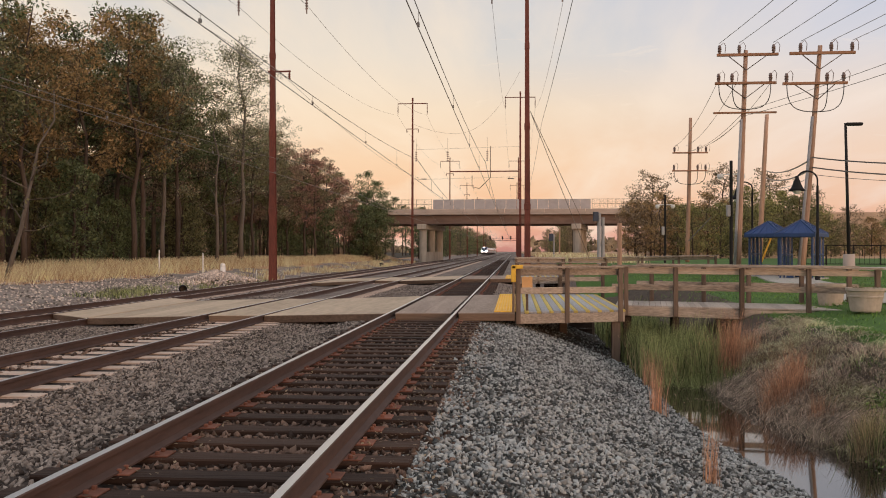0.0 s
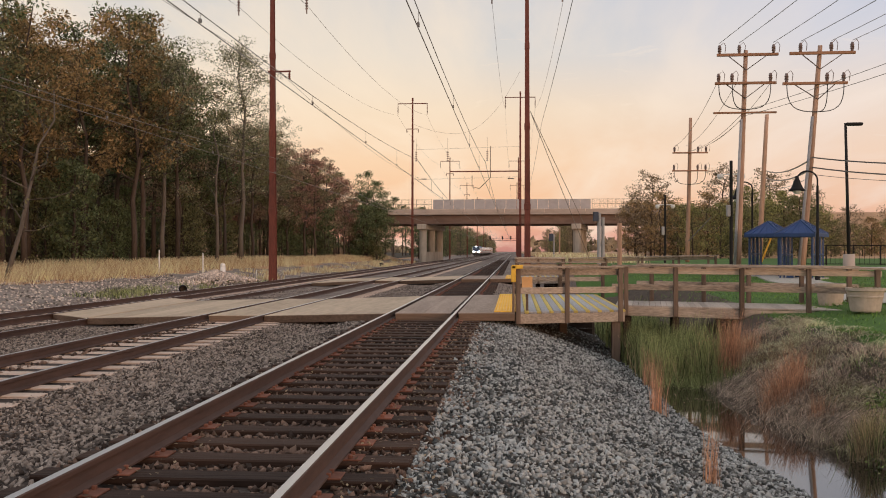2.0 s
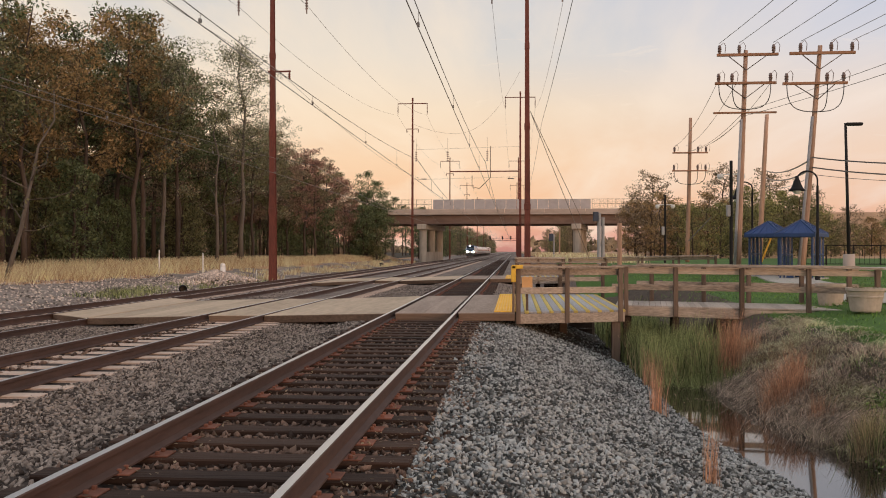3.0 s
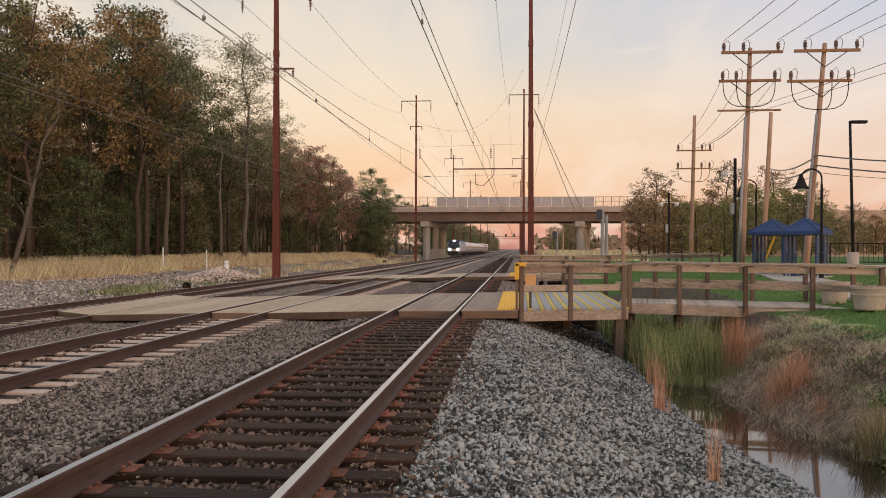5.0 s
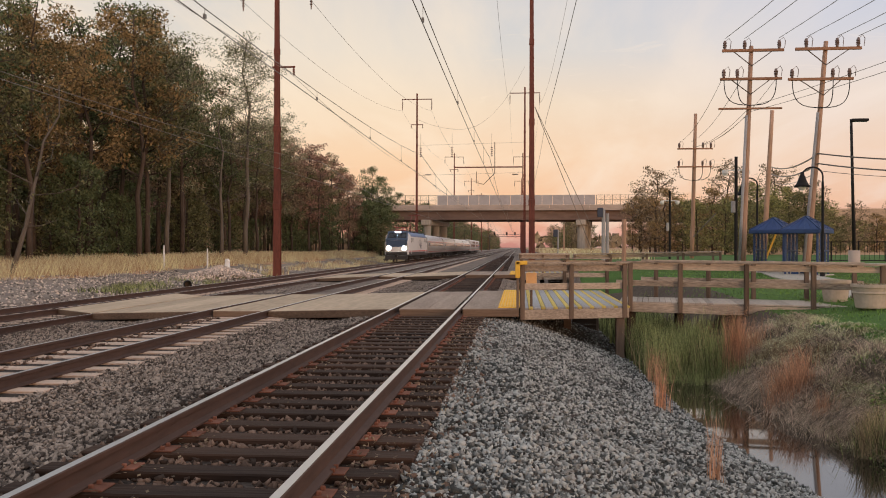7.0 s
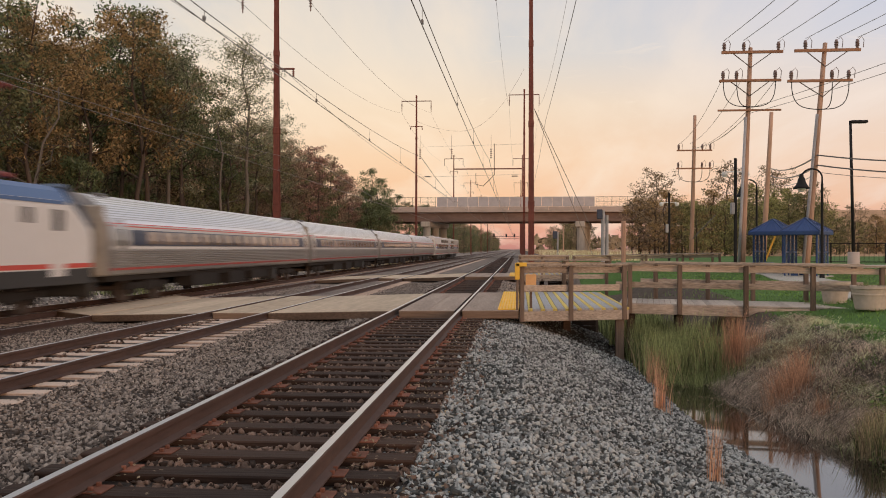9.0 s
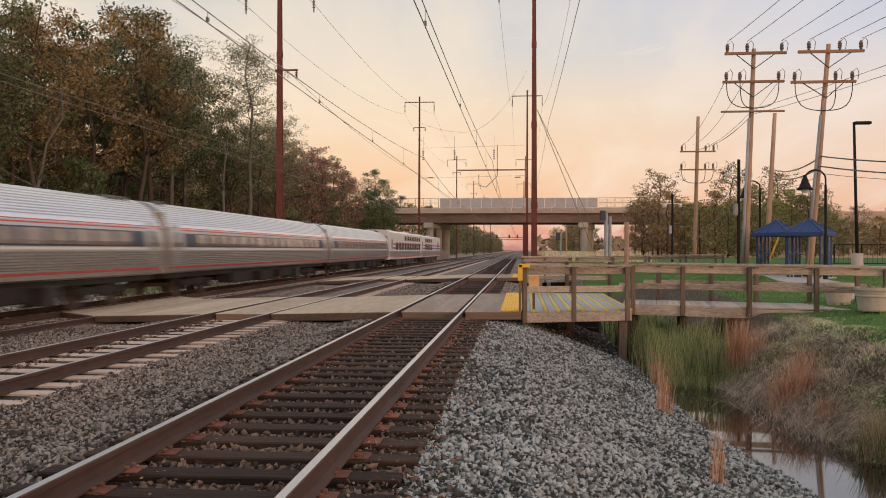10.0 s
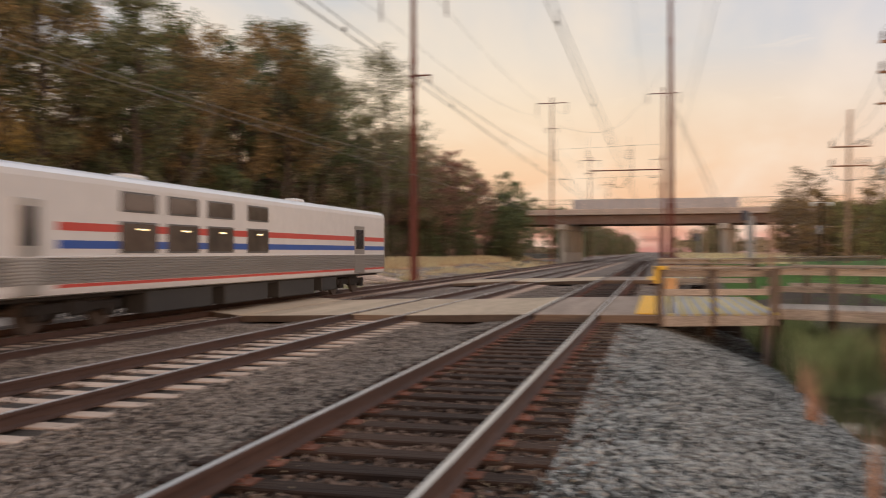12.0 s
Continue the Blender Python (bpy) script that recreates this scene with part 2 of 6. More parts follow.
class Geo:
    """Collects vertices and faces of one part."""

    def __init__(self):
        self.v, self.f, self.mi, self.slot = [], [], [], 0

    def add(self, verts, faces):
        k = len(self.v)
        self.v.extend(tuple(p) for p in verts)
        self.f.extend(tuple(i + k for i in fa) for fa in faces)
        self.mi.extend([self.slot] * len(faces))
        return self

    def box(self, c, s, bev=0.0, m=None):
        hx, hy, hz = s[0] / 2, s[1] / 2, s[2] / 2
        if bev <= 0:
            vs = [Vector((x * hx, y * hy, z * hz)) for x in (-1, 1) for y in (-1, 1) for z in (-1, 1)]
            fs = [(0, 1, 3, 2), (4, 6, 7, 5), (0, 4, 5, 1), (2, 3, 7, 6), (0, 2, 6, 4), (1, 5, 7, 3)]
        else:
            b = min(bev, hx * 0.9, hy * 0.9, hz * 0.9)
            vs, ix, h = [], {}, (hx, hy, hz)
            for x in (-1, 1):
                for y in (-1, 1):
                    for z in (-1, 1):
                        s3 = (x, y, z)
                        for a in range(3):
                            ix[(x, y, z, a)] = len(vs)
                            vs.append(Vector([s3[i] * (h[i] if i == a else h[i] - b) for i in range(3)]))
            fs = []
            for a in range(3):
                o1, o2 = [i for i in range(3) if i != a]
                for sg in (-1, 1):
                    q = []
                    for s1, s2 in ((-1, -1), (1, -1), (1, 1), (-1, 1)):
                        k = [0, 0, 0]
                        k[a], k[o1], k[o2] = sg, s1, s2
                        q.append(ix[(*k, a)])
                    fs.append(q)
                for s1 in (-1, 1):
                    for s2 in (-1, 1):
                        q = []
                        for sg, who in ((-1, o1), (1, o1), (1, o2), (-1, o2)):
                            k = [0, 0, 0]
                            k[a], k[o1], k[o2] = sg, s1, s2
                            q.append(ix[(*k, who)])
                        fs.append(q)
            for x in (-1, 1):
                for y in (-1, 1):
                    for z in (-1, 1):
                        fs.append([ix[(x, y, z, a)] for a in range(3)])
            good = []
            for q in fs:
                n = (vs[q[1]] - vs[q[0]]).cross(vs[q[2]] - vs[q[0]])
                mid = sum((vs[i] for i in q), Vector())
                good.append(tuple(q) if n.dot(mid) > 0 else tuple(reversed(q)))
            fs = good
        if m is not None:
            vs = [m @ p for p in vs]
        c = Vector(c)
        return self.add([p + c for p in vs], fs)

    def tube(self, p, q, r0, r1=None, n=8, cap=True):
        p, q = Vector(p), Vector(q)
        r1 = r0 if r1 is None else r1
        d = (q - p).normalized()
        a = d.orthogonal().normalized()
        b = d.cross(a)
        vs = []
        for c, r in ((p, r0), (q, r1)):
            vs += [c + (a * math.cos(2 * math.pi * i / n) + b * math.sin(2 * math.pi * i / n)) * r for i in range(n)]
        fs = [(i, (i + 1) % n, n + (i + 1) % n, n + i) for i in range(n)]
        if cap:
            fs += [tuple(reversed(range(n))), tuple(range(n, 2 * n))]
        return self.add(vs, fs)

    def path(self, pts, r, n=5):
        """One unbroken round strand through the points; r is one radius, or one for each point."""
        pts = [Vector(p) for p in pts]
        rs = r if isinstance(r, (list, tuple)) else [r] * len(pts)
        vs, ref = [], None
        for i, p in enumerate(pts):
            d = (pts[min(i + 1, len(pts) - 1)] - pts[max(i - 1, 0)]).normalized()
            ref = d.orthogonal().normalized() if ref is None else (ref - d * ref.dot(d)).normalized()
            b = d.cross(ref)
            vs += [p + (ref * math.cos(2 * math.pi * k / n) + b * math.sin(2 * math.pi * k / n)) * rs[i] for k in range(n)]
        fs = [(i * n + k, i * n + (k + 1) % n, (i + 1) * n + (k + 1) % n, (i + 1) * n + k) for i in range(len(pts) - 1) for k in range(n)]
        fs += [tuple(reversed(range(n))), tuple(range((len(pts) - 1) * n, len(pts) * n))]
        return self.add(vs, fs)

    def beam(self, p, q, w, h, bev=0.0):
        """A squared beam from p to q, w across and h high."""
        p, q = Vector(p), Vector(q)
        d = q - p
        m = d.to_track_quat("Y", "Z").to_matrix()
        return self.box((p + q) / 2, (w, d.length, h), bev, m)

    def lathe(self, c, prof, n=20):
        vs, fs = [], []
        for r, z in prof:
            vs += [(c[0] + r * math.cos(2 * math.pi * i / n), c[1] + r * math.sin(2 * math.pi * i / n), c[2] + z) for i in range(n)]
        for k in range(len(prof) - 1):
            fs += [(k * n + i, k * n + (i + 1) % n, (k + 1) * n + (i + 1) % n, (k + 1) * n + i) for i in range(n)]
        return self.add(vs, fs)

    def loft(self, prof, y0, y1, closed=True, caps=True):
        """A profile of (x, z) drawn out along y."""
        n = len(prof)
        vs = [(x, y0, z) for x, z in prof] + [(x, y1, z) for x, z in prof]
        fs = [(i, (i + 1) % n, n + (i + 1) % n, n + i) for i in range(n if closed else n - 1)]
        if caps and closed:
            fs += [tuple(reversed(range(n))), tuple(range(n, 2 * n))]
        return self.add(vs, fs)

    def data(self, name, mats, smooth=False):
        me = bpy.data.meshes.new(name)
        me.from_pydata(self.v, [], self.f)
        for m in (mats if isinstance(mats, (list, tuple)) else [mats]):
            me.materials.append(m)
        me.polygons.foreach_set("material_index", self.mi)
        if smooth:
            me.polygons.foreach_set("use_smooth", [True] * len(self.f))
        me.update()
        return me


def part(name, geo, mats, parent=None, label="", smooth=False, m=None):
    ob = new(name, geo if isinstance(geo, bpy.types.Mesh) else geo.data(name, mats, smooth))
    ob.parent = parent
    if m is not None:
        ob.matrix_local = m
    return tagged(ob, label)


def thing(name, label, category, group="", kind="", m=None):
    ob = tagged(new(name), label, category, group, kind)
    ob.empty_display_size = 0.2
    if m is not None:
        ob.matrix_world = m
    return ob


def lerp(x, pts):
    return float(np.interp(x, [p[0] for p in pts], [p[1] for p in pts]))


# ---------- ground ----------
T1, T2, T3, SPARE = -2.11, -7.04, -14.50, -11.85      # track centre lines and the loose rail
Z2, Z3 = -0.19, -0.45                                   # rail tops of the second and third track
WATER = -1.30
CROSS = [(-60, -0.2), (-30, 0.0), (-26, -0.2), (-23, -0.55), (-19, -0.80), (-16.8, -0.85), (-15.9, -0.635), (-12.9, -0.635), (-11.2, -0.64),
         (-10.2, -0.62), (-8.7, -0.39), (-5.4, -0.39), (-4.4, -0.38), (-3.7, -0.24), (-0.75, -0.24), (0.1, -0.36), (1.3, -0.80), (2.65, -1.32)]


TOE = [(0, 3.35), (9.7, 3.26), (10.5, 3.20), (11.2, 3.03), (12.3, 2.87), (13.7, 2.74), (18, 2.68)]    # where the ballast slope meets the water


def ground_z(x, y):
    toe = lerp(y, TOE)
    if x <= toe:
        z = lerp(x if x < 1.3 else 1.3 + (x - 1.3) * 1.35 / (toe - 1.3), CROSS)
        if x < -20 and y < 400:
            z += 0.25 * noise.noise((x * 0.15, y * 0.05, 3)) * min(1, (-20 - x) / 5)
        return z
    top = lerp(y, [(0, -0.12), (21, -0.12), (26, 0.0), (36, 0.14), (42, 0.26), (50, 0.55), (200, 0.6)]) + 0.12 * min(1, max(0, x - 7.2)) * (y < 24)
    far = lerp(y, [(0, 7.6), (8, 7.3), (12, 7.2), (16, 6.6), (19, 5.9), (40, 6.4)])     # where the far bank has risen
    low = lerp(y, [(0, 5.1), (8, 4.75), (10, 4.55), (12, 4.34), (14, 4.22), (16, 4.02), (17, 4.0), (24, 4.4), (40, 4.6)])    # where it leaves the water
    fill = lerp(y, [(34, 0.0), (42, 1.0)])
    bed = WATER - 0.22
    if x < low:
        z = bed + 0.18 * (1 - math.sin(math.pi * (x - toe) / (low - toe)))
    elif x < far:
        k = (x - low) / (far - low)
        z = bed + 0.16 + (top - 0.08 - bed - 0.16) * (k ** 0.85)
        z += (0.20 * noise.noise((x * 1.5, y * 1.1, 1)) + 0.10 * noise.noise((x * 3.7, y * 3.1, 1))) * min(1, 4 * k, 4 * (1 - k))
    else:
        z = top - 0.08 + 0.08 * min(1, (x - far) / 2) + 0.04 * noise.noise((x * 0.4, y * 0.4, 2))
    return z + (top - z) * fill


def ground_slot(x, y):
    if x < -27:
        return 3
    if x < -19.5 + 0.8 * noise.noise((y * 0.2, 0, 5)):
        return 2 if x < -25.4 + 1.2 * noise.noise((y * 0.12, 1, 5)) else 1
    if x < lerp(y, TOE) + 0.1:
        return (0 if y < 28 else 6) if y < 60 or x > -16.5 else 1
    far = lerp(y, [(0, 7.0), (8, 6.7), (12, 6.4), (16, 6.1), (19, 5.9), (40, 6.2)])
    if y > 100:
        return 2
    return 4 if x < far + 0.3 and y < 38 else 5


def build_ground():
    xs = sorted({-2500, -1200, -600, -300, -150, -90, -60, -45, -38, *np.arange(-34, -16.5, 0.9).round(2), *[p[0] for p in CROSS],
                 *np.arange(-0.75, 2.6, 0.35).round(2), *np.arange(2.65, 7.5, 0.22).round(2), *np.arange(7.5, 30, 1.5), 35, 45, 60, 90, 150, 300, 600, 1200, 2500})
    ys = sorted({-300, -100, -40, -15, -5, 0, *np.arange(3, 42, 0.5).round(2), *np.arange(42, 130, 4), 150, 180, 220, 300, 420, 700, 1200, 3000})
    g = Geo()
    nx = len(xs)
    g.v = [(float(x), float(y), ground_z(x, y)) for y in ys for x in xs]
    for j in range(len(ys) - 1):
        for i in range(nx - 1):
            g.f.append((j * nx + i, j * nx + i + 1, (j + 1) * nx + i + 1, (j + 1) * nx + i))
            g.mi.append(ground_slot((xs[i] + xs[i + 1]) / 2, (ys[j] + ys[j + 1]) / 2))
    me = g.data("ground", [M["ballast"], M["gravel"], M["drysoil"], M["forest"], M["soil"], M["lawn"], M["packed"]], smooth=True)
    return tagged(new("ground", me), "ballasted railway ground with dry grass verge, ditch and lawn", "ground", kind="structure")


build_ground()


def water_material():
    m = bpy.data.materials.new("ditch_water")
    m.use_nodes = True
    N, L = m.node_tree.nodes, m.node_tree.links
    p = N["Principled BSDF"]
    p.inputs["Base Color"].default_value = (0.012, 0.010, 0.008, 1)
    p.inputs["Roughness"].default_value = 0.03
    p.inputs["IOR"].default_value = 2.0
    p.inputs["Specular IOR Level"].default_value = 1.0
    n = N.new("ShaderNodeTexNoise")
    n.inputs["Scale"].default_value = 3
    b = N.new("ShaderNodeBump")
    b.inputs["Strength"].default_value = 0.02
    L.new(n.outputs["Fac"], b.inputs["Height"])
    L.new(b.outputs[0], p.inputs["Normal"])
    return m


g = Geo()
g.add([(2.2, -5, WATER), (5.2, -5, WATER), (5.2, 36, WATER), (2.2, 36, WATER)], [(0, 1, 2, 3)])
part("water", g, water_material())
tagged(bpy.data.objects["water"], "still dark ditch water with leaf scum", "water", kind="structure")

# ---------- tracks ----------
RAIL = [(-0.07, -0.172), (0.07, -0.172), (0.07, -0.158), (0.016, -0.135), (0.010, -0.05), (0.036, -0.040), (0.037, -0.008), (0.030, 0.0), (-0.030, 0.0), (-0.037, -0.008),
        (-0.036, -0.040), (-0.010, -0.05), (-0.016, -0.135), (-0.07, -0.158)]


def rail_mesh(y0, y1, name="rail"):
    g = Geo()
    g.loft(RAIL, y0, y1)
    g.mi[7] = 1
    return g.data(name, [M["rust"], M["polish"]])


RAIL_ME = rail_mesh(-12, 900)


def tie_mesh(w, h, length, mat, top, name):
    g = Geo()
    g.box((0, 0, top - h / 2), (length, w, h), 0.012)
    return g.data(name, mat)


def plate_mesh():
    g = Geo()
    g.box((0, 0, -0.179), (0.36, 0.19, 0.014), 0.004)
    for x in (-0.105, 0.105):
        for y in (-0.055, 0.055):
            g.box((x * 0.85, y, -0.160), (0.035, 0.028, 0.032), 0.006)
    return g.data("tie_plate", M["plate"])


def concrete_tie_mesh():
    g = Geo()
    g.box((0, 0, -0.28), (2.6, 0.27, 0.20), 0.03)
    for s in (-1, 1):
        g.box((s * 0.98, 0, -0.185), (0.62, 0.25, 0.03), 0.012)
    return g.data("concrete_tie", M["ctie"])


def railway_track(x, z, spacing, first, count, me, plates, label):
    t = thing("railway_track", label, "railway track", "railway tracks", m=pose(x, 0, z))
    for s in (-1, 1):
        part("rail", RAIL_ME, None, t, m=pose(s * 0.7525, 0, 0))
    for i in range(count):
        y = first + i * spacing
        tie = part("tie", me, None, t, m=pose(random.uniform(-0.03, 0.03), y, random.uniform(-0.006, 0.004), 0, 0, random.uniform(-0.7, 0.7)))
        if plates is not None and y < 70:
            for s in (-1, 1):
                part("tie_plate", plates, None, tie, m=pose(s * 0.7525, 0, 0))
    return t


WOOD_TIE = tie_mesh(0.23, 0.18, 2.6, M["tie"], -0.186, "tie")
PLATE = plate_mesh()
CTIE = concrete_tie_mesh()
railway_track(T1, 0.0, 0.533, -7.46, 296, WOOD_TIE, PLATE, "shiny-topped rusty rails on dark creosoted wooden ties")
railway_track(T2, Z2, 0.63, -7.71, 255, CTIE, None, "brown rusty rails on pale concrete ties in ballast")
railway_track(T3, Z3, 0.63, -7.71, 255, CTIE, None, "brown rails on concrete ties sunk in ballast")
sp = new("loose_rail", rail_mesh(-12, 300, "loose_rail"))
sp.location = (SPARE, 0, -0.47)
tagged(sp, "rusty spare rail lying in the ballast beside the track", "rail")

# ---------- level crossings ----------


def slab(corners, thick, inset=0.012):
    """A flat piece on four corners (x, y, z), going round, with chamfered top edges."""
    g = Geo()
    c = sum((Vector(p) for p in corners), Vector()) / 4
    top = [Vector(p) + (c - Vector(p)).normalized() * inset for p in corners]
    mid = [Vector(p) - Vector((0, 0, inset)) for p in corners]
    low = [Vector(p) - Vector((0, 0, thick)) for p in corners]
    fs = [(0, 1, 2, 3)]
    for k in (0, 4):
        fs += [(k + (i + 1) % 4, k + i, k + 4 + i, k + 4 + (i + 1) % 4) for i in range(4)]
    return g.add(top + mid + low, fs)


def crossing(label, strips):
    t = thing("level_crossing", label, "level crossing", "track crossings")
    for x0, x1, z0, z1, ya0, ya1, yb0, yb1, n in strips:
        # n panels side by side across the strip
        for i in range(n):
            a, b = i / n, (i + 1) / n
            xa, xb = x0 + (x1 - x0) * a + 0.006, x0 + (x1 - x0) * b - 0.006
            za, zb = z0 + (z1 - z0) * a - 0.022, z0 + (z1 - z0) * b - 0.022
            fa, fb = ya0 + (ya1 - ya0) * a, ya0 + (ya1 - ya0) * b
            ba, bb = yb0 + (yb1 - yb0) * a, yb0 + (yb1 - yb0) * b
            part("panel", slab([(xa, fa, za), (xb, fb, zb), (xb, bb, zb), (xa, ba, za)], 0.028, 0.008), M["plank"] if x0 > T1 - 1.0 else M["panel"], t)
        for f0, f1 in ((ya0 + 0.06, ya1 + 0.06), (yb0 - 0.06, yb1 - 0.06)):
            g = Geo()
            g.beam((x0 + 0.01, f0, z0 - 0.12), (x1 - 0.01, f1, z1 - 0.12), 0.16, 0.18, 0.012)
            part("edge_timber", g, M["edge"], t, "dark weathered timber edge")
    return t


G = 0.7525
M["stripe"] = material("yellow_stripe_board", (0.62, 0.47, 0.13), 0.8, var=0.3, scale=9, obj=0.3, stretch=(3, 0.3, 1))
M["plank"] = material("worn_plank", (0.36, 0.275, 0.215), 0.85, var=0.35, scale=8, big=0.9, obj=0.3, bump=0.4, stretch=(3, 0.3, 1))
M["edge"] = material("edge_timber", (0.15, 0.10, 0.068), 0.85, var=0.5, scale=9, obj=0.5, bump=0.5, stretch=(0.3, 3, 3))
crossing("pale worn concrete crossing panels laid flush between the rails", [
    (T1 + G + 0.05, 0.0, 0.004, 0.004, 19.45, 19.60, 27.6, 27.7, 1),
    (T1 - G + 0.11, T1 + G - 0.11, 0.0, 0.0, 19.32, 19.45, 26.9, 27.1, 2),
    (T2 + G + 0.05, T1 - G - 0.05, Z2 + 0.004, 0.0, 20.75, 19.28, 28.2, 26.8, 2),
    (T2 - G + 0.11, T2 + G - 0.11, Z2, Z2, 20.75, 20.80, 28.3, 28.2, 2),
    (SPARE + 0.06, T2 - G - 0.05, Z3 + 0.02, Z2, 22.6, 20.6, 30.9, 28.4, 3),
    (T3 + G + 0.05, SPARE - 0.06, Z3 + 0.004, Z3 + 0.02, 24.2, 22.7, 32.9, 31.0, 1),
])
crossing("grey timber crossing boards further down the line", [
    (T1 + G + 0.05, 0.0, 0.004, 0.004, 43.6, 43.85, 49.6, 49.8, 1),
    (T1 - G + 0.11, T1 + G - 0.11, 0.0, 0.0, 43.3, 43.5, 49.6, 49.7, 2),
    (T2 + G + 0.05, T1 - G - 0.05, Z2 + 0.004, 0.0, 45.5, 43.2, 51.5, 49.6, 2),
    (T2 - G + 0.11, T2 + G - 0.11, Z2, Z2, 46.3, 45.6, 52.3, 51.6, 2),
    (SPARE + 0.06, T2 - G - 0.05, Z3 + 0.02, Z2, 48.6, 46.4, 55.5, 52.4, 2),
])


def tactile_strip(y0, y1, z=0.012):
    g = Geo()
    g.box((-0.235, (y0 + y1) / 2, z - 0.013), (0.50, y1 - y0, 0.026), 0.008)
    for i in range(7):
        for j in range(int((y1 - y0) / 0.12)):
            g.box((-0.235 - 0.21 + i * 0.07, y0 + 0.06 + j * 0.12, z + 0.004), (0.03, 0.03, 0.010), 0.004)
    ob = new("tactile_strip", g.data("tactile_strip", M["yellow"]))
    return tagged(ob, "bright yellow tactile warning strip at the track edge", "warning strip", "warning strips")


tactile_strip(19.68, 27.7)
tactile_strip(43.9, 49.8)

# ---------- boardwalk ----------
BOARD, RAILB, POSTM = M["timber"], M["timber"], M["post"]


def fence_run(parent, pts, posts, top_z, low_z, rails=((1.03, 0.045, 0.16, True), (0.90, 0.14, 0.045, False), (0.48, 0.15, 0.045, False)), base=0.0):
    """Posts along the line pts[0] to pts[1], at the given shares of it, and rails between them."""
    a, b = Vector(pts[0]), Vector(pts[1])
    for k in posts:
        p = a.lerp(b, k)
        g = Geo()
        g.box((p.x, p.y, p.z + (top_z + low_z) / 2), (0.11, 0.11, top_z - low_z), 0.010)
        part("post", g, POSTM, parent)
    side = (b - a).cross(Vector((0, 0, 1))).normalized()
    for z, h, w, flat in rails:
        g = Geo()
        off = Vector() if flat else side * -0.080
        d = (b - a).normalized() * 0.08
        up = Vector((0, 0, z))
        if flat:
            g.beam(a - d + up, b + d + up, w, h, 0.008)
        else:
            g.beam(a - d + up + off, b + d + up + off, w, h, 0.008)
        part("handrail" if flat else "rail_board", g, RAILB, parent)


def platform(y0, y1, label):
    t = thing("platform_deck", label, "platform", "timber platforms")
    n, x = 0, 0.04
    while x < 2.55:
        w = 0.185 if n % 2 == 0 else 0.105
        yf = y0 + (x / 2.5) * 0.9
        g = Geo()
        g.box((x + w / 2, (yf + y1) / 2, -0.028), (w - 0.008, y1 - yf, 0.05), 0.006)
        part("deck_board", g, M["palegrey"] if n % 2 == 0 else M["stripe"], t, "" if n % 2 == 0 else "yellow-painted deck board")
        x, n = x + w, n + 1
    g = Geo()
    g.beam((0.02, y0 - 0.03, -0.17), (2.62, y0 + 0.91, -0.17), 0.06, 0.23, 0.008)
    part("fascia", g, M["timber"], t, "pale weathered fascia board")
    for i in range(5):
        yy = y0 + 0.9 + (y1 - y0 - 1.2) * i / 4
        g = Geo()
        g.box((1.3, yy, -0.17), (2.5, 0.07, 0.2), 0.006)
        part("joist", g, M["shadetimber"], t)
    for x in (0.25, 1.3, 2.42):
        for yy in (y0 + (0.98 if x > 2 else 3.4), y1 - 0.6):
            g = Geo()
            zt, zb = -0.27, ground_z(x, yy) - 0.25
            g.box((x, yy, (zt + zb) / 2), (0.20, 0.20, zt - zb), 0.012)
            # only the outer posts keep the unshaded timber colour
            part("support_post", g, M["post"] if x > 2 else M["shadetimber"], t)
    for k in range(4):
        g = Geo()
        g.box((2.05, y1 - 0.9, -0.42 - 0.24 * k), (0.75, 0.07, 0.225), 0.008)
        part("bulkhead_board", g, M["shadetimber"], t)
    fence_run(t, ((0.08, y0 - 0.02, 0), (2.52, y0 + 0.85, 0)), (0, 0.47, 1), 1.0, -0.29, base=0)
    fence_run(t, ((0.08, y1 + 0.02, 0), (2.9, y1 + 0.5, 0)), (0, 0.5, 1), 1.0, -0.29)
    return t


platform(19.72, 27.9, "timber platform deck with yellow and grey stripes and railings")
platform(43.9, 49.8, "further timber platform deck with weathered railings")


def boardwalk(ax, ay, bx, by, width, zb, label, posts):
    t = thing("boardwalk", label, "boardwalk", "boardwalks")
    a, b = Vector((ax, ay, 0.0)), Vector((bx, by, zb))
    d = (b - a)
    side = Vector((-d.y, d.x, 0)).normalized() * width
    n = int(d.length / 0.145)
    ang = math.degrees(math.atan2(d.y, d.x))
    g = Geo()
    g.box((0, 0, -0.02), (0.137, width, 0.04), 0.005)
    me = g.data("deck_board", M["deckboard"])
    for i in range(n):
        p = a + d * ((i + 0.5) / n) + side * 0.5
        part("deck_board", me, None, t, m=pose(p.x, p.y, p.z, 0, 0, ang))
    for off, nm in ((0.0, "fascia"), (1.0, "fascia")):
        g = Geo()
        g.beam(a + side * off + Vector((0, 0, -0.15)), b + side * off + Vector((0, 0, -0.18)), 0.05, 0.235, 0.008)
        part(nm, g, M["timber"], t)
    for k in posts:
        for off in (0.12, 0.88):
            p = a.lerp(b, k) + side * off
            zl = ground_z(p.x, p.y) - 0.2
            if zl < p.z - 0.5:
                g = Geo()
                g.box((p.x, p.y, (p.z - 0.06 + zl) / 2), (0.17, 0.17, p.z - 0.06 - zl), 0.01)
                part("support_post", g, M["shadetimber"], t)
    out = side.normalized() * 0.07
    fence_run(t, (a - out, b - out), posts, 1.0, -0.26)
    return t, a, b, side


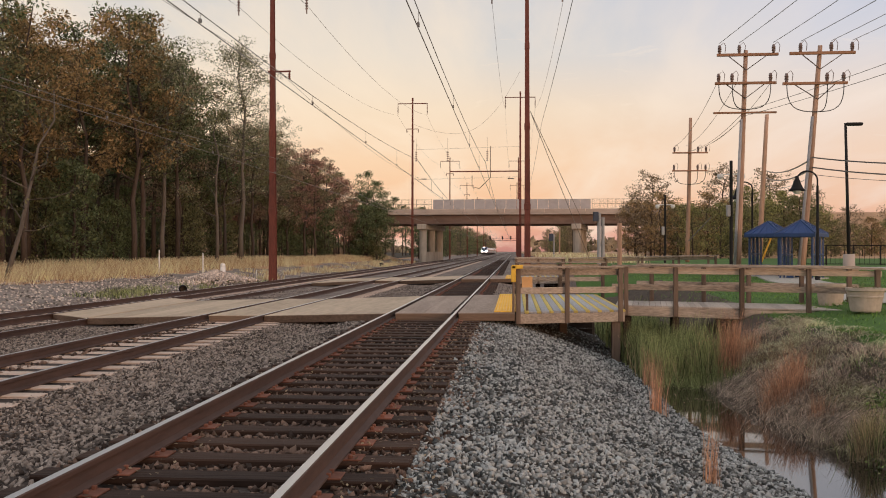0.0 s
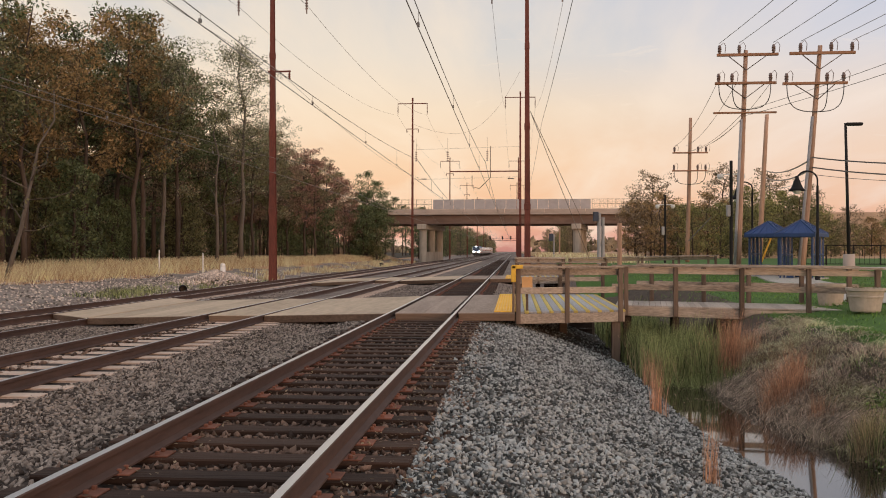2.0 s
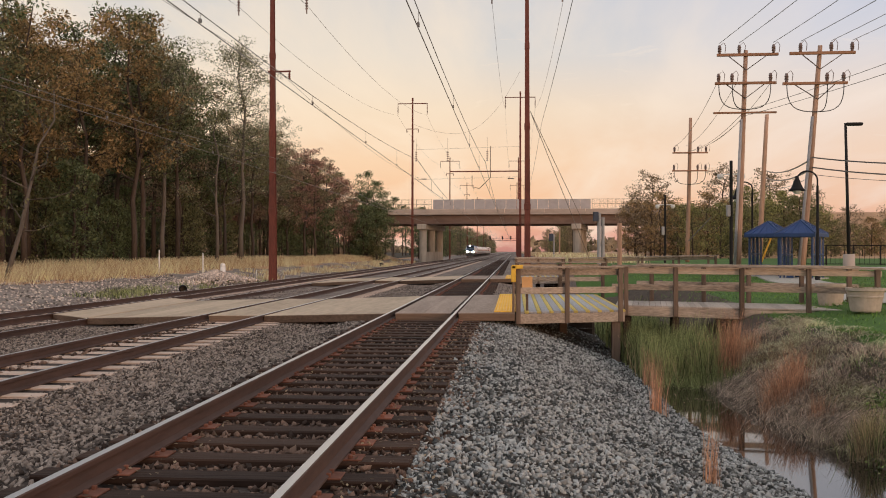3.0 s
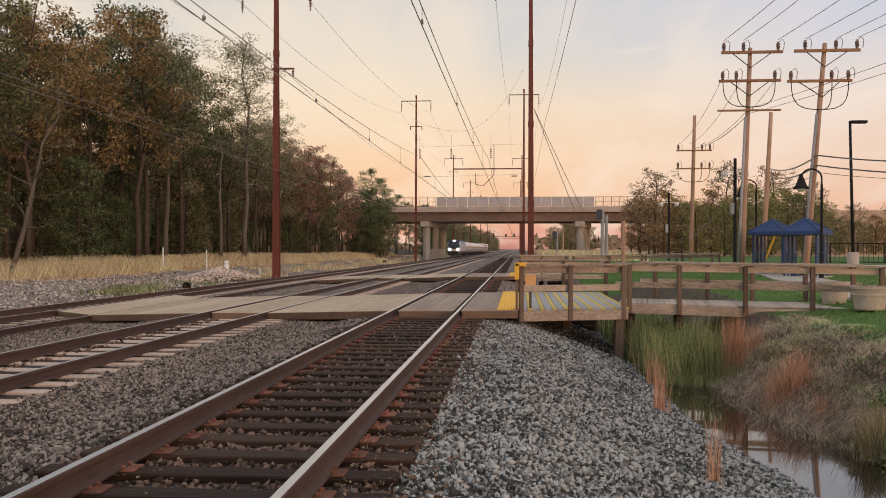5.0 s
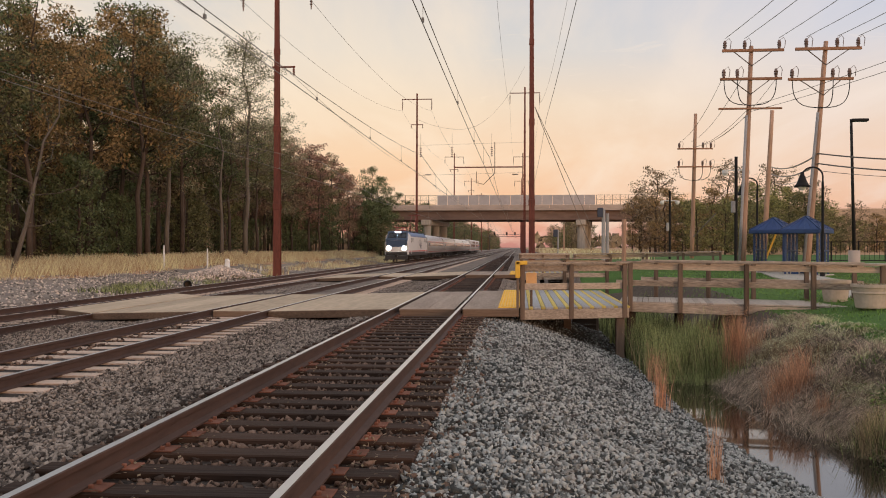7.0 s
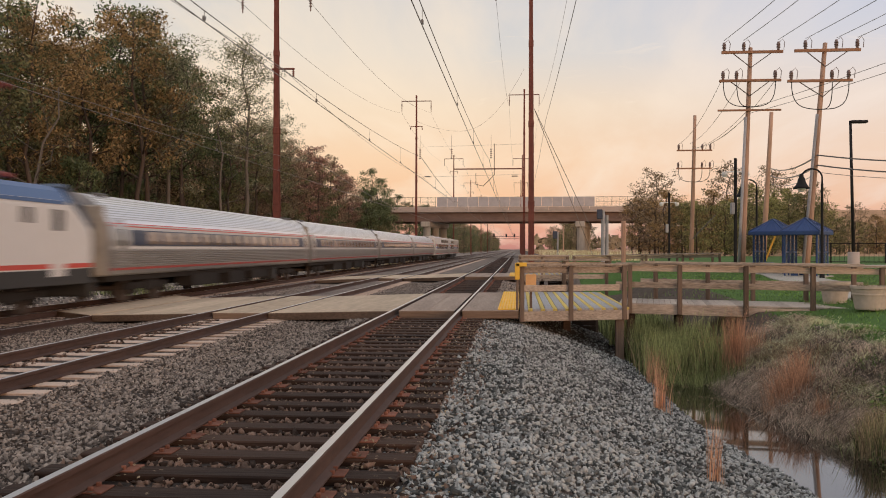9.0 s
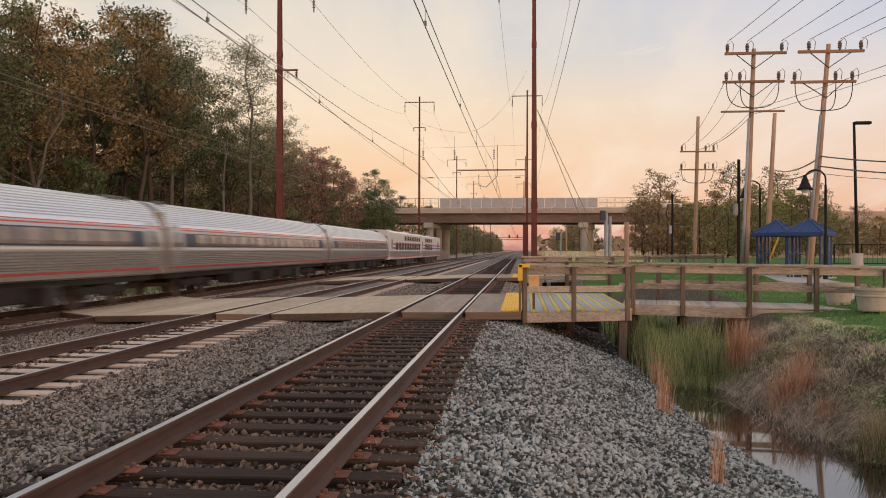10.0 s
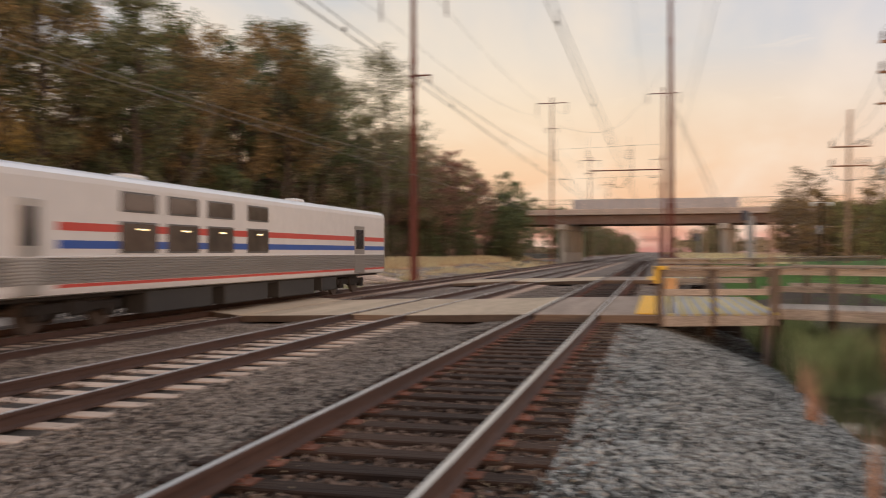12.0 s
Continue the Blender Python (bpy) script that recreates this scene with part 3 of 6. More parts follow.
bw, A, B, S = boardwalk(2.60, 22.38, 8.80, 21.42, 2.2, -0.05, "weathered timber boardwalk with post and rail fence over the ditch", (0.045, 0.243, 0.498, 0.747, 0.995))
fence_run(bw, (A + S + S.normalized() * 0.07 + Vector((0.6, 0, 0)), B + S + S.normalized() * 0.07), (0.06, 0.31, 0.52, 0.76, 0.97), 1.0, -0.26)
bw2, A2, B2, S2 = boardwalk(2.9, 44.6, 10.2, 44.3, 1.9, 0.15, "further weathered timber boardwalk with railings beside the lawn", (0, 0.25, 0.5, 0.75, 1))
fence_run(bw2, (A2 + S2, B2 + S2), (0, 0.25, 0.5, 0.75, 1), 1.0, -0.26)

# ---------- overbridge ----------
BY, BW = 170.0, 16.0


def bridge():
    t = thing("road_bridge", "long concrete road overbridge with brown girders and screen fence", "bridge")
    z0, zg, zd, zp = 6.9, 8.75, 9.05, 9.85
    for i in range(5):
        g = Geo()
        y = BY + 1.0 + i * (BW - 2) / 4
        w, h = 0.42, zg - z0
        prof = [(-w / 2, z0), (w / 2, z0), (w / 2, z0 + 0.08), (0.025, z0 + 0.08), (0.025, z0 + h - 0.08), (w / 2, z0 + h - 0.08),
                (w / 2, zg), (-w / 2, zg), (-w / 2, z0 + h - 0.08), (-0.025, z0 + h - 0.08), (-0.025, z0 + 0.08), (-w / 2, z0 + 0.08)]
        vs = [(x, y + a, z) for x in (-50, 54) for a, z in prof]
        g.add(vs, [(k, (k + 1) % 12, 12 + (k + 1) % 12, 12 + k) for k in range(12)] + [tuple(reversed(range(12))), tuple(range(12, 24))])
        part("girder", g, M["girder"], t)
    g = Geo()
    g.box((2, BY + BW / 2, (zg + zd) / 2), (104, BW, zd - zg), 0.05)
    part("deck_slab", g, M["deckc"], t)
    for y in (BY + 0.2, BY + BW - 0.2):
        for k in range(13):
            g = Geo()
            g.box((-46 + 8 * k, y, (zd + zp) / 2), (7.94, 0.35, zp - zd - 0.004), 0.04)
            part("parapet", g, M["deckc"], t)
    for k in range(15):       # closed screen panels, then open mesh fence
        g = Geo()
        g.box((-15.4 + 2.1 * k, BY + 0.25, zp + 1.0), (2.04, 0.08, 1.95), 0.02)
        part("screen_panel", g, M["barrier"], t)
    for x0, x1 in ((-26, -16.6), (15.3, 27)):
        g = Geo()
        x = x0
        while x <= x1:
            g.box((x, BY + 0.25, zp + 1.0), (0.07, 0.07, 2.0))
            x += 1.55
        for z in (0.08, 1.0, 1.95):
            g.box(((x0 + x1) / 2, BY + 0.25, zp + z), (x1 - x0, 0.05, 0.05))
        x = x0
        while x < x1:
            g.box((x, BY + 0.25, zp + 1.0), (0.014, 0.014, 1.9))
            x += 0.16
        part("mesh_fence", g, M["steel"], t)
    for xp in (-18.6, 12.4):
        for k in range(3):
            g = Geo()
            y = BY + 1.6 + k * 6.4
            zb = -1.2
            g.lathe((xp + 1.1 * k, y, 0), [(0.78, zb), (0.78, 5.9)], 16)
            part("pier_column", g, M["pier"], t, smooth=True)
        g = Geo()
        g.beam((xp - 0.25, BY + 0.2, 6.35), (xp + 2.45, BY + BW - 0.2, 6.35), 1.9, 1.1, 0.12)
        part("pier_cap", g, M["pier"], t)
        g = Geo()
        g.beam((xp - 0.05, BY + 1.2, 0.0), (xp + 2.3, BY + BW - 1.0, 0.0), 1.3, 2.6, 0.06)
        part("crash_wall", g, M["pier"], t)
    return t


bridge()


def embankment(name, x0, x1, out):
    g = Geo()
    y0, y1, z = BY - 1, BY + BW + 1, 8.9
    vs, fs, n = [], [], 24
    for i in range(n + 1):
        k = i / n
        x = x0 + (x1 - x0) * k
        h = -0.9 + (z + 0.9) * min(1, k * n / 3)
        zz = z if k * n >= 3 else h
        w = 17
        vs += [(x, y0 - w, -0.6), (x, y0 - w * 0.5, (zz - 0.6) / 2 + 0.4 * noise.noise((x * 0.2, 0, 0))), (x, y0, zz), (x, y1, zz), (x, y1 + w, -0.6)]
    for i in range(n):
        for j in range(4):
            q = (i * 5 + j, (i + 1) * 5 + j, (i + 1) * 5 + j + 1, i * 5 + j + 1)
            fs.append(q if x1 < x0 else tuple(reversed(q)))
    g.add(vs, fs)
    ob = new(name, g.data(name, M["drysoil"], True))
    return tagged(ob, "grassy road embankment leading up to the bridge", "embankment", kind="structure")


embankment("embankment_west", -23, -330, 0)
embankment("embankment_east", 21, 330, 0)

# ---------- overhead line ----------


def line_pole(x, y, height, arm, mid, width=0.40, name="catenary_pole"):
    zb = ground_z(x, y) - 0.3
    t = thing(name, "tall red-brown steel catenary pole", "catenary pole", "catenary poles", m=pose(x, y, zb, 0, random.uniform(-0.25, 0.25), 0))
    h = height - zb
    g = Geo()
    vs, fs, n = [], [], 12      # one tapering H section, with a wider collar at each joint
    hs = []
    for k in range(4):
        hs += [(h * k / 4, 1.0), (h * (k + 1) / 4 - 0.45, 1.0), (h * (k + 1) / 4 - 0.44, 1.16), (h * (k + 1) / 4 - 0.02, 1.16)]
    for z, kk in hs:
        r = width * (1 - 0.45 * z / h) * kk / 2
        f, wb = r * 0.22, r * 0.16
        vs += [(x, y, z) for x, y in ((-r, -r), (r, -r), (r, -r + f), (wb, -r + f), (wb, r - f), (r, r - f), (r, r), (-r, r), (-r, r - f), (-wb, r - f), (-wb, -r + f), (-r, -r + f))]
    for k in range(len(hs) - 1):
        fs += [(k * n + i, k * n + (i + 1) % n, (k + 1) * n + (i + 1) % n, (k + 1) * n + i) for i in range(n)]
    fs.append(tuple(range((len(hs) - 1) * n, len(hs) * n)))
    g.add(vs, fs)
    part("mast", g, M["redsteel"], t)
    if arm:
        za = h - 1.0
        g = Geo()
        g.box((0, 0, za), (5.2, 0.12, 0.14), 0.01)
        part("crossarm", g, M["redsteel"], t)
        for s in (-1, 1):
            g = Geo()
            g.tube((s * 2.55, 0, za), (s * 2.55, 0, za - 1.9), 0.05)
            for k in range(6):
                g.tube((s * 2.55, 0, za - 0.5 - 0.2 * k), (s * 2.55, 0, za - 0.56 - 0.2 * k), 0.11, n=8)
            part("insulator", g, M["insulator"], t)
    if mid:
        g = Geo()
        one = mid < 18       # the nearest pole carries a one-sided bracket
        g.box((0.5 if one else 0, 0, mid - zb), (1.7 if one else 2.1, 0.10, 0.12), 0.01)
        for s in ((1.25,) if one else (-1, 1)):
            g.tube((s, 0, mid - zb), (s, 0, mid - zb - 0.62), 0.045)
            for q in range(3):
                g.tube((s, 0, mid - zb - 0.18 - 0.16 * q), (s, 0, mid - zb - 0.24 - 0.16 * q), 0.10)
        part("bracket", g, M["redsteel"], t)
    return t


PX_L, PX_R = -17.7, 0.92
POLE_Y = (61, 146, 231, 316, 401, 486)
for i, y in enumerate(POLE_Y):
    line_pole(PX_L, y, 21.7 if i == 0 else 28.0 if i < 2 else 27.0, True, 14.6 if i == 0 else 22.6, 0.50 if i == 0 else 0.42)
    line_pole(PX_R, y + 1, 22.4 if i == 0 else 29.0 if i < 2 else 27.0, True, None, 0.46)


def wire_path(x0, x1, z0, z1, y0, y1, sag, n=14):
    return [Vector((x0 + (x1 - x0) * k / n, y0 + (y1 - y0) * k / n, z0 + (z1 - z0) * k / n - sag * 4 * (k / n) * (1 - k / n))) for k in range(n + 1)]


def catenary(x, z, sag, label):
    """Contact wire, messenger and droppers over one track."""
    t = thing("catenary", label, "overhead line", "overhead lines")
    edges = [-24, *POLE_Y]
    con, mes, dro, cp, mp = Geo(), Geo(), [], [], []
    for a, b in zip(edges, edges[1:]):
        m = wire_path(x, x, z + 1.5, z + 1.5, a, b, sag, 16)
        cp += wire_path(x, x, z, z, a, b, 0.05, 8)[:-1]
        mp += m[:-1]
        for k in range(1, 8):
            y = a + (b - a) * k / 8
            mz = lerp(y, [(p.y, p.z) for p in m])
            g = Geo()
            g.tube((x, y, z - 0.03), (x, y, mz), 0.007 if a < 60 else 0.012, n=4)
            g.box((x, y, z + 0.03), (0.05, 0.10, 0.09))
            dro.append(g)
    con.path(cp, [0.013 if p.y < 60 else 0.019 for p in cp], 4), mes.path(mp, [0.012 if p.y < 60 else 0.018 for p in mp], 4)
    part("contact_wire", con, M["wire"], t), part("messenger_wire", mes, M["wire"], t)
    for g in dro:
        part("dropper", g, M["wire"], t)
    return t


catenary(T1, 6.35, 1.15, "contact and messenger wires above the wooden-tie track")
catenary(T2, 6.55, 1.30, "contact and messenger wires above the middle track")
catenary(T3, 6.15, 1.35, "contact and messenger wires above the outer track")


def wire(pts, r, label, group="overhead wires"):
    g = Geo()
    g.path(pts, r, 4)
    ob = new("wire", g.data("wire", M["wire"]))
    return tagged(ob, label, "wire", group)


def long_wire(x, z, sag, r=0.014):
    pts = []
    for a, b in zip([-24, *POLE_Y], POLE_Y):
        za, zb = (min(z, 19.4) if q < 100 else z for q in (a, b))
        pts += wire_path(x, x, za, zb, a, b, sag, 12)[:-1]
    return wire(pts, r, "thin feeder wire strung along the poles")


for x, z, sag in ((PX_L - 2.55, 25.0, 1.6), (PX_L + 2.55, 25.0, 1.6), (PX_R - 2.55, 26.0, 1.6), (PX_R + 2.55, 26.0, 1.6), (PX_L + 0.9, 14.2, 1.0), (PX_R + 1.0, 10.6, 0.9)):
    long_wire(x, z, sag)


def head_span(y, z):
    """Cross span between a pair of poles: a hanging wire, straight steady wires, strings of insulators above each track."""
    t = thing("head_span", "cross-span wires with insulators between two catenary poles", "overhead line", "head spans")
    hang = [Vector((PX_L + (PX_R - PX_L) * k / 16, y, z - 4.3 + 7.5 * ((k / 16 - 0.42) ** 2) * (4.2 if k > 6 else 1.4))) for k in range(17)]
    g = Geo()
    g.path(hang, 0.022, 4)
    part("hanging_wire", g, M["wire"], t)
    for dz in (7.2, 12.4):
        g = Geo()
        g.tube((PX_L, y, z - dz + 0.2), (PX_R, y, z - dz + 0.6), 0.020, n=4)
        for x in (PX_L + 2.0, PX_R - 1.6):
            if dz > 10:
                g.tube((x - 0.5, y, z - dz + 0.3), (x + 0.5, y, z - dz + 0.3), 0.09, n=6)
        part("steady_wire", g, M["wire"], t)
    for x in (T1 - 2.6, T2 - 8.5 + 4, T3 - 2.5):
        g = Geo()
        g.tube((x, y, z - 5.0), (x, y, z - 9.0), 0.03, n=4)
        for k in range(5):
            g.tube((x, y, z - 7.4 - 0.36 * k), (x, y, z - 7.55 - 0.36 * k), 0.17, n=8)
        part("insulator_string", g, M["insulator"], t)
    return t


head_span(146, 26.0)
g = Geo()
g.box(((PX_L + PX_R) / 2, 231.3, 23.2), (PX_R - PX_L, 0.35, 0.32), 0.03)
sb = thing("portal_beam", "steel beam spanning the tracks between two poles", "portal beam")
part("beam", g, M["redsteel"], sb)
g = Geo()
xb = (T1 - 4.5)
g.path([Vector((xb, 231, 30)), Vector((xb, 231, 21.5)), Vector((xb - 3, 231, 18.5)), Vector((xb - 5, 231, 19)), Vector((xb - 5, 231, 22))], 0.10, 6)
part("drop_bracket", g, M["steel"], sb)
for px, py, gx in ((PX_R + 0.2, 62.0, 7.2), (PX_R + 0.2, 62.0, 8.1)):
    wire([Vector((px, py, 11.6)), Vector((gx - 1.4, py + 2, 0.2))], 0.03, "steel guy wire stayed from the pole to the ground", "guy wires")

# ---------- train ----------
SIDE_A = [(1.36, 0.96), (1.46, 1.02), (1.50, 1.16), (1.525, 1.50), (1.53, 1.82), (1.52, 2.10), (1.48, 2.38), (1.42, 2.65), (1.33, 2.88), (1.19, 3.12), (1.0, 3.34), (0.74, 3.52), (0.42, 3.64), (0.0, 3.69)]
SIDE_V = [(1.36, 0.86), (1.50, 0.90), (1.52, 1.0), (1.52, 1.78), (1.52, 2.7), (1.52, 3.48), (1.49, 3.62), (1.40, 3.72), (1.15, 3.80), (0.75, 3.85), (0.0, 3.87)]
SIDE_L = [(1.42, 0.95), (1.49, 1.0), (1.49, 3.0), (1.46, 3.22), (1.30, 3.50), (1.12, 3.64), (0.9, 3.67), (0.0, 3.67)]


def full(side):
    return [(x, z) for x, z in side] + [(-x, z) for x, z in reversed(side[:-1])]


def side_x(side, z):
    return float(np.interp(z, [p[1] for p in side], [p[0] for p in side]))


def fluted(side, za, zb, pitch=0.09, depth=0.022):
    """The side with ridges pressed into it between two heights."""
    out = [p for p in side if p[1] < za]
    z, k = za, 0
    while z < zb:
        x = side_x(side, z)
        out += [(x, z), (x + depth, z + pitch * 0.2), (x + depth, z + pitch * 0.6), (x, z + pitch * 0.8)]
        z += pitch
    return out + [p for p in side if p[1] > z]


def band(side, s, y0, y1, z0, z1, off, mat_geo, n=4):
    """A strip on the car's side that follows its curve, standing off by a few millimetres."""
    vs = []
    for k in range(n + 1):
        z = z0 + (z1 - z0) * k / n
        x = (side_x(side, z) + off) * s
        vs += [(x, y0, z), (x, y1, z)]
    fs = [(2 * k, 2 * k + 1, 2 * k + 3, 2 * k + 2) for k in range(n)]
    if s < 0:
        fs = [tuple(reversed(f)) for f in fs]
    return mat_geo.add(vs, fs)


TM = {
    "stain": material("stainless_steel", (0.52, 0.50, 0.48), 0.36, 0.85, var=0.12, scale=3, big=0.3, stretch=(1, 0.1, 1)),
    # roof steel made paler than the sides: sky brightness put into its colour
    "roof": material("skylit_stainless_roof", (0.84, 0.84, 0.86), 0.30, 0.65, var=0.10, scale=2, big=0.3, stretch=(1, 0.1, 1)),
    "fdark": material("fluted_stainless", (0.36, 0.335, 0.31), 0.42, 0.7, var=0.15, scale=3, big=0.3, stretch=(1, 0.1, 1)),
    "red": material("red_stripe", (0.55, 0.070, 0.050), 0.5, var=0.1),
    "maroon": material("dull_red_stripe", (0.36, 0.062, 0.05), 0.5, var=0.15),
    "blue": material("blue_stripe", (0.035, 0.095, 0.36), 0.5, var=0.1),
    "navy": material("navy_paint", (0.018, 0.030, 0.065), 0.4, var=0.15),
    "whitep": material("white_car_paint", (0.67, 0.64, 0.61), 0.45, var=0.08, scale=2, big=0.3),
    "glass": material("dark_window_glass", (0.028, 0.032, 0.040), 0.08, var=0.2, spec=0.9),
    "warmglass": material("bronze_window_glass", (0.095, 0.076, 0.066), 0.1, var=0.5, scale=3, spec=0.9),
    "endsteel": material("end_wall_steel", (0.40, 0.36, 0.30), 0.6, 0.3, var=0.3, scale=3, big=0.8),
    # tinted panes; the tan base also paints in the sky they reflect
    "tintglass": material("sky_toned_tinted_glass", (0.25, 0.20, 0.17), 0.14, 0.25, var=0.5, scale=2, obj=0.6, spec=0.9),
    "frame": material("window_frame", (0.10, 0.095, 0.09), 0.5, var=0.2),
    "under": material("underframe", (0.030, 0.026, 0.023), 0.85, var=0.4, scale=5),
    "rubber": material("diaphragm_rubber", (0.035, 0.03, 0.028), 0.8, var=0.3),
    "skirt": material("grey_skirt", (0.034, 0.032, 0.030), 0.6, var=0.2),
    "panto": material("pantograph_red", (0.22, 0.035, 0.03), 0.6, var=0.2),
    "roofblue": material("blue_roof_paint", (0.07, 0.14, 0.30), 0.45, var=0.15),
    "mask": material("cab_mask_blue", (0.045, 0.075, 0.13), 0.35, var=0.15),
    "lamp": glow("headlight", (1.0, 0.97, 0.90), 120.0),
    "lit": glow("reading_light", (1.0, 0.75, 0.40), 2.5),
}


def bogie(parent, y):
    g = Geo()
    for s in (-1, 1):
        g.beam((s * 1.05, y - 1.7, 0.56), (s * 1.05, y + 1.7, 0.56), 0.16, 0.24, 0.03)
        g.box((s * 1.12, y, 0.55), (0.2, 0.7, 0.38), 0.05)
        for yy in (-1.25, 1.25):
            g.box((s * 1.1, y + yy, 0.46), (0.22, 0.34, 0.34), 0.05)
    g.box((0, y, 0.6), (2.0, 0.6, 0.3), 0.04)
    b = part("bogie", g, TM["under"], parent)
    for yy in (-1.25, 1.25):
        w = Geo()
        for s in (-1, 1):
            w.tube((s * 0.69, y + yy, 0.457), (s * 0.82, y + yy, 0.457), 0.457, n=20)
        w.tube((-0.7, y + yy, 0.457), (0.7, y + yy, 0.457), 0.09, n=10)
        part("wheelset", w, M["steel"], b)


def underframe(parent, half, boxes):
    g = Geo()
    g.box((0, 0, 0.86), (2.5, half * 2 - 0.6, 0.2), 0.02)
    part("underframe", g, TM["under"], parent)
    for y, l, h, light in boxes:
        for s in (-1, 1):
            g = Geo()
            g.box((s * 0.95, y, 0.84 - h / 2), (0.75, l, h), 0.03)
            part("equipment_box", g, TM["skirt"] if light else TM["under"], parent)


def car_ends(parent, side, half, mat, top):
    for s in (-1, 1):
        g = Geo()
        for a in (-1, 1):
            g.box((a * 0.55, s * (half + 0.12), 2.1), (0.22, 0.26, 2.3), 0.05)
        g.box((0, s * (half + 0.12), 3.0), (1.32, 0.26, 0.25), 0.05)
        part("diaphragm", g, TM["rubber"], parent)
        g = Geo()
        g.box((0, s * (half + 0.04), 2.1), (2.6, 0.16, 2.3), 0.05)
        part("end_wall", g, TM["endsteel"], parent, "dull tan end wall")
        g = Geo()
        g.box((0, s * (half + 0.1), 0.85), (0.3, 0.5, 0.3), 0.04)
        part("coupler", g, TM["under"], parent)


def amfleet(label):
    half = 12.85
    t = thing("passenger_coach", label, "passenger car", "coaches of the train")
    g = Geo()
    g.loft(full(fluted(SIDE_A, 1.28, 1.82, 0.078)), -half, half)
    n = len(fluted(SIDE_A, 1.28, 1.82, 0.078))
    tot = 2 * n - 1
    prof = full(fluted(SIDE_A, 1.28, 1.82, 0.078))
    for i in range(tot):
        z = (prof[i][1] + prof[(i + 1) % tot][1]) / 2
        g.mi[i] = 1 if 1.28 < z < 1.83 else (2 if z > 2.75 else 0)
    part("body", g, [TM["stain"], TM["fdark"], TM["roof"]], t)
    for k in range(9):        # raised roof ribs
        for s in (-1, 1):
            z = 2.82 + 0.083 * k
            g = Geo()
            band(SIDE_A, s, -half + 0.05, half - 0.05, z, z + 0.03, 0.012, g, 2)
            part("roof_rib", g, TM["stain"], t)
    for s in (-1, 1):
        for z0, z1, mat, nm in ((1.14, 1.22, "maroon", "red_stripe"), (1.845, 1.92, "whitep", "white_stripe"), (2.57, 2.61, "red", "red_stripe"), (2.66, 2.69, "red", "red_stripe")):
            g = Geo()
            band(SIDE_A, s, -half + 0.05, half - 0.05, z0, z1, 0.006, g, 2)
            part(nm, g, TM[mat], t)
        g = Geo()
        band(SIDE_A, s, -half + 1.4, half - 1.4, 1.95, 2.48, 0.006, g, 5)
        part("window_band", g, TM["navy"], t)
        for k in range(16):
            y = -half + 3.2 + k * 1.3
            g = Geo()
            band(SIDE_A, s, y - 0.52, y + 0.52, 2.0, 2.44, 0.014, g, 4)
            part("window", g, TM["tintglass"], t)
        for y in (-half + 0.75, half - 0.75):
            g = Geo()
            band(SIDE_A, s, y - 0.38, y + 0.38, 1.0, 2.80, 0.010, g, 8)
            d = part("door", g, TM["stain"], t)
            g = Geo()
            band(SIDE_A, s, y - 0.18, y + 0.18, 1.95, 2.5, 0.020, g, 3)
            part("door_window", g, TM["glass"], d)
    for y in (-half + 1.1, half - 1.3, half - 2.2):
        g = Geo()
        g.box((0.5, y, 3.62), (0.35, 0.5, 0.16), 0.04)
        part("roof_vent", g, TM["frame"], t)
    underframe(t, half, [(-4, 3.0, 0.5, 0), (0, 2.2, 0.55, 0), (3.5, 2.6, 0.45, 0), (6.0, 0.6, 0.6, 1)])
    bogie(t, -half + 3.6), bogie(t, half - 3.6)
    car_ends(t, SIDE_A, half, None, 3.86)
    return t


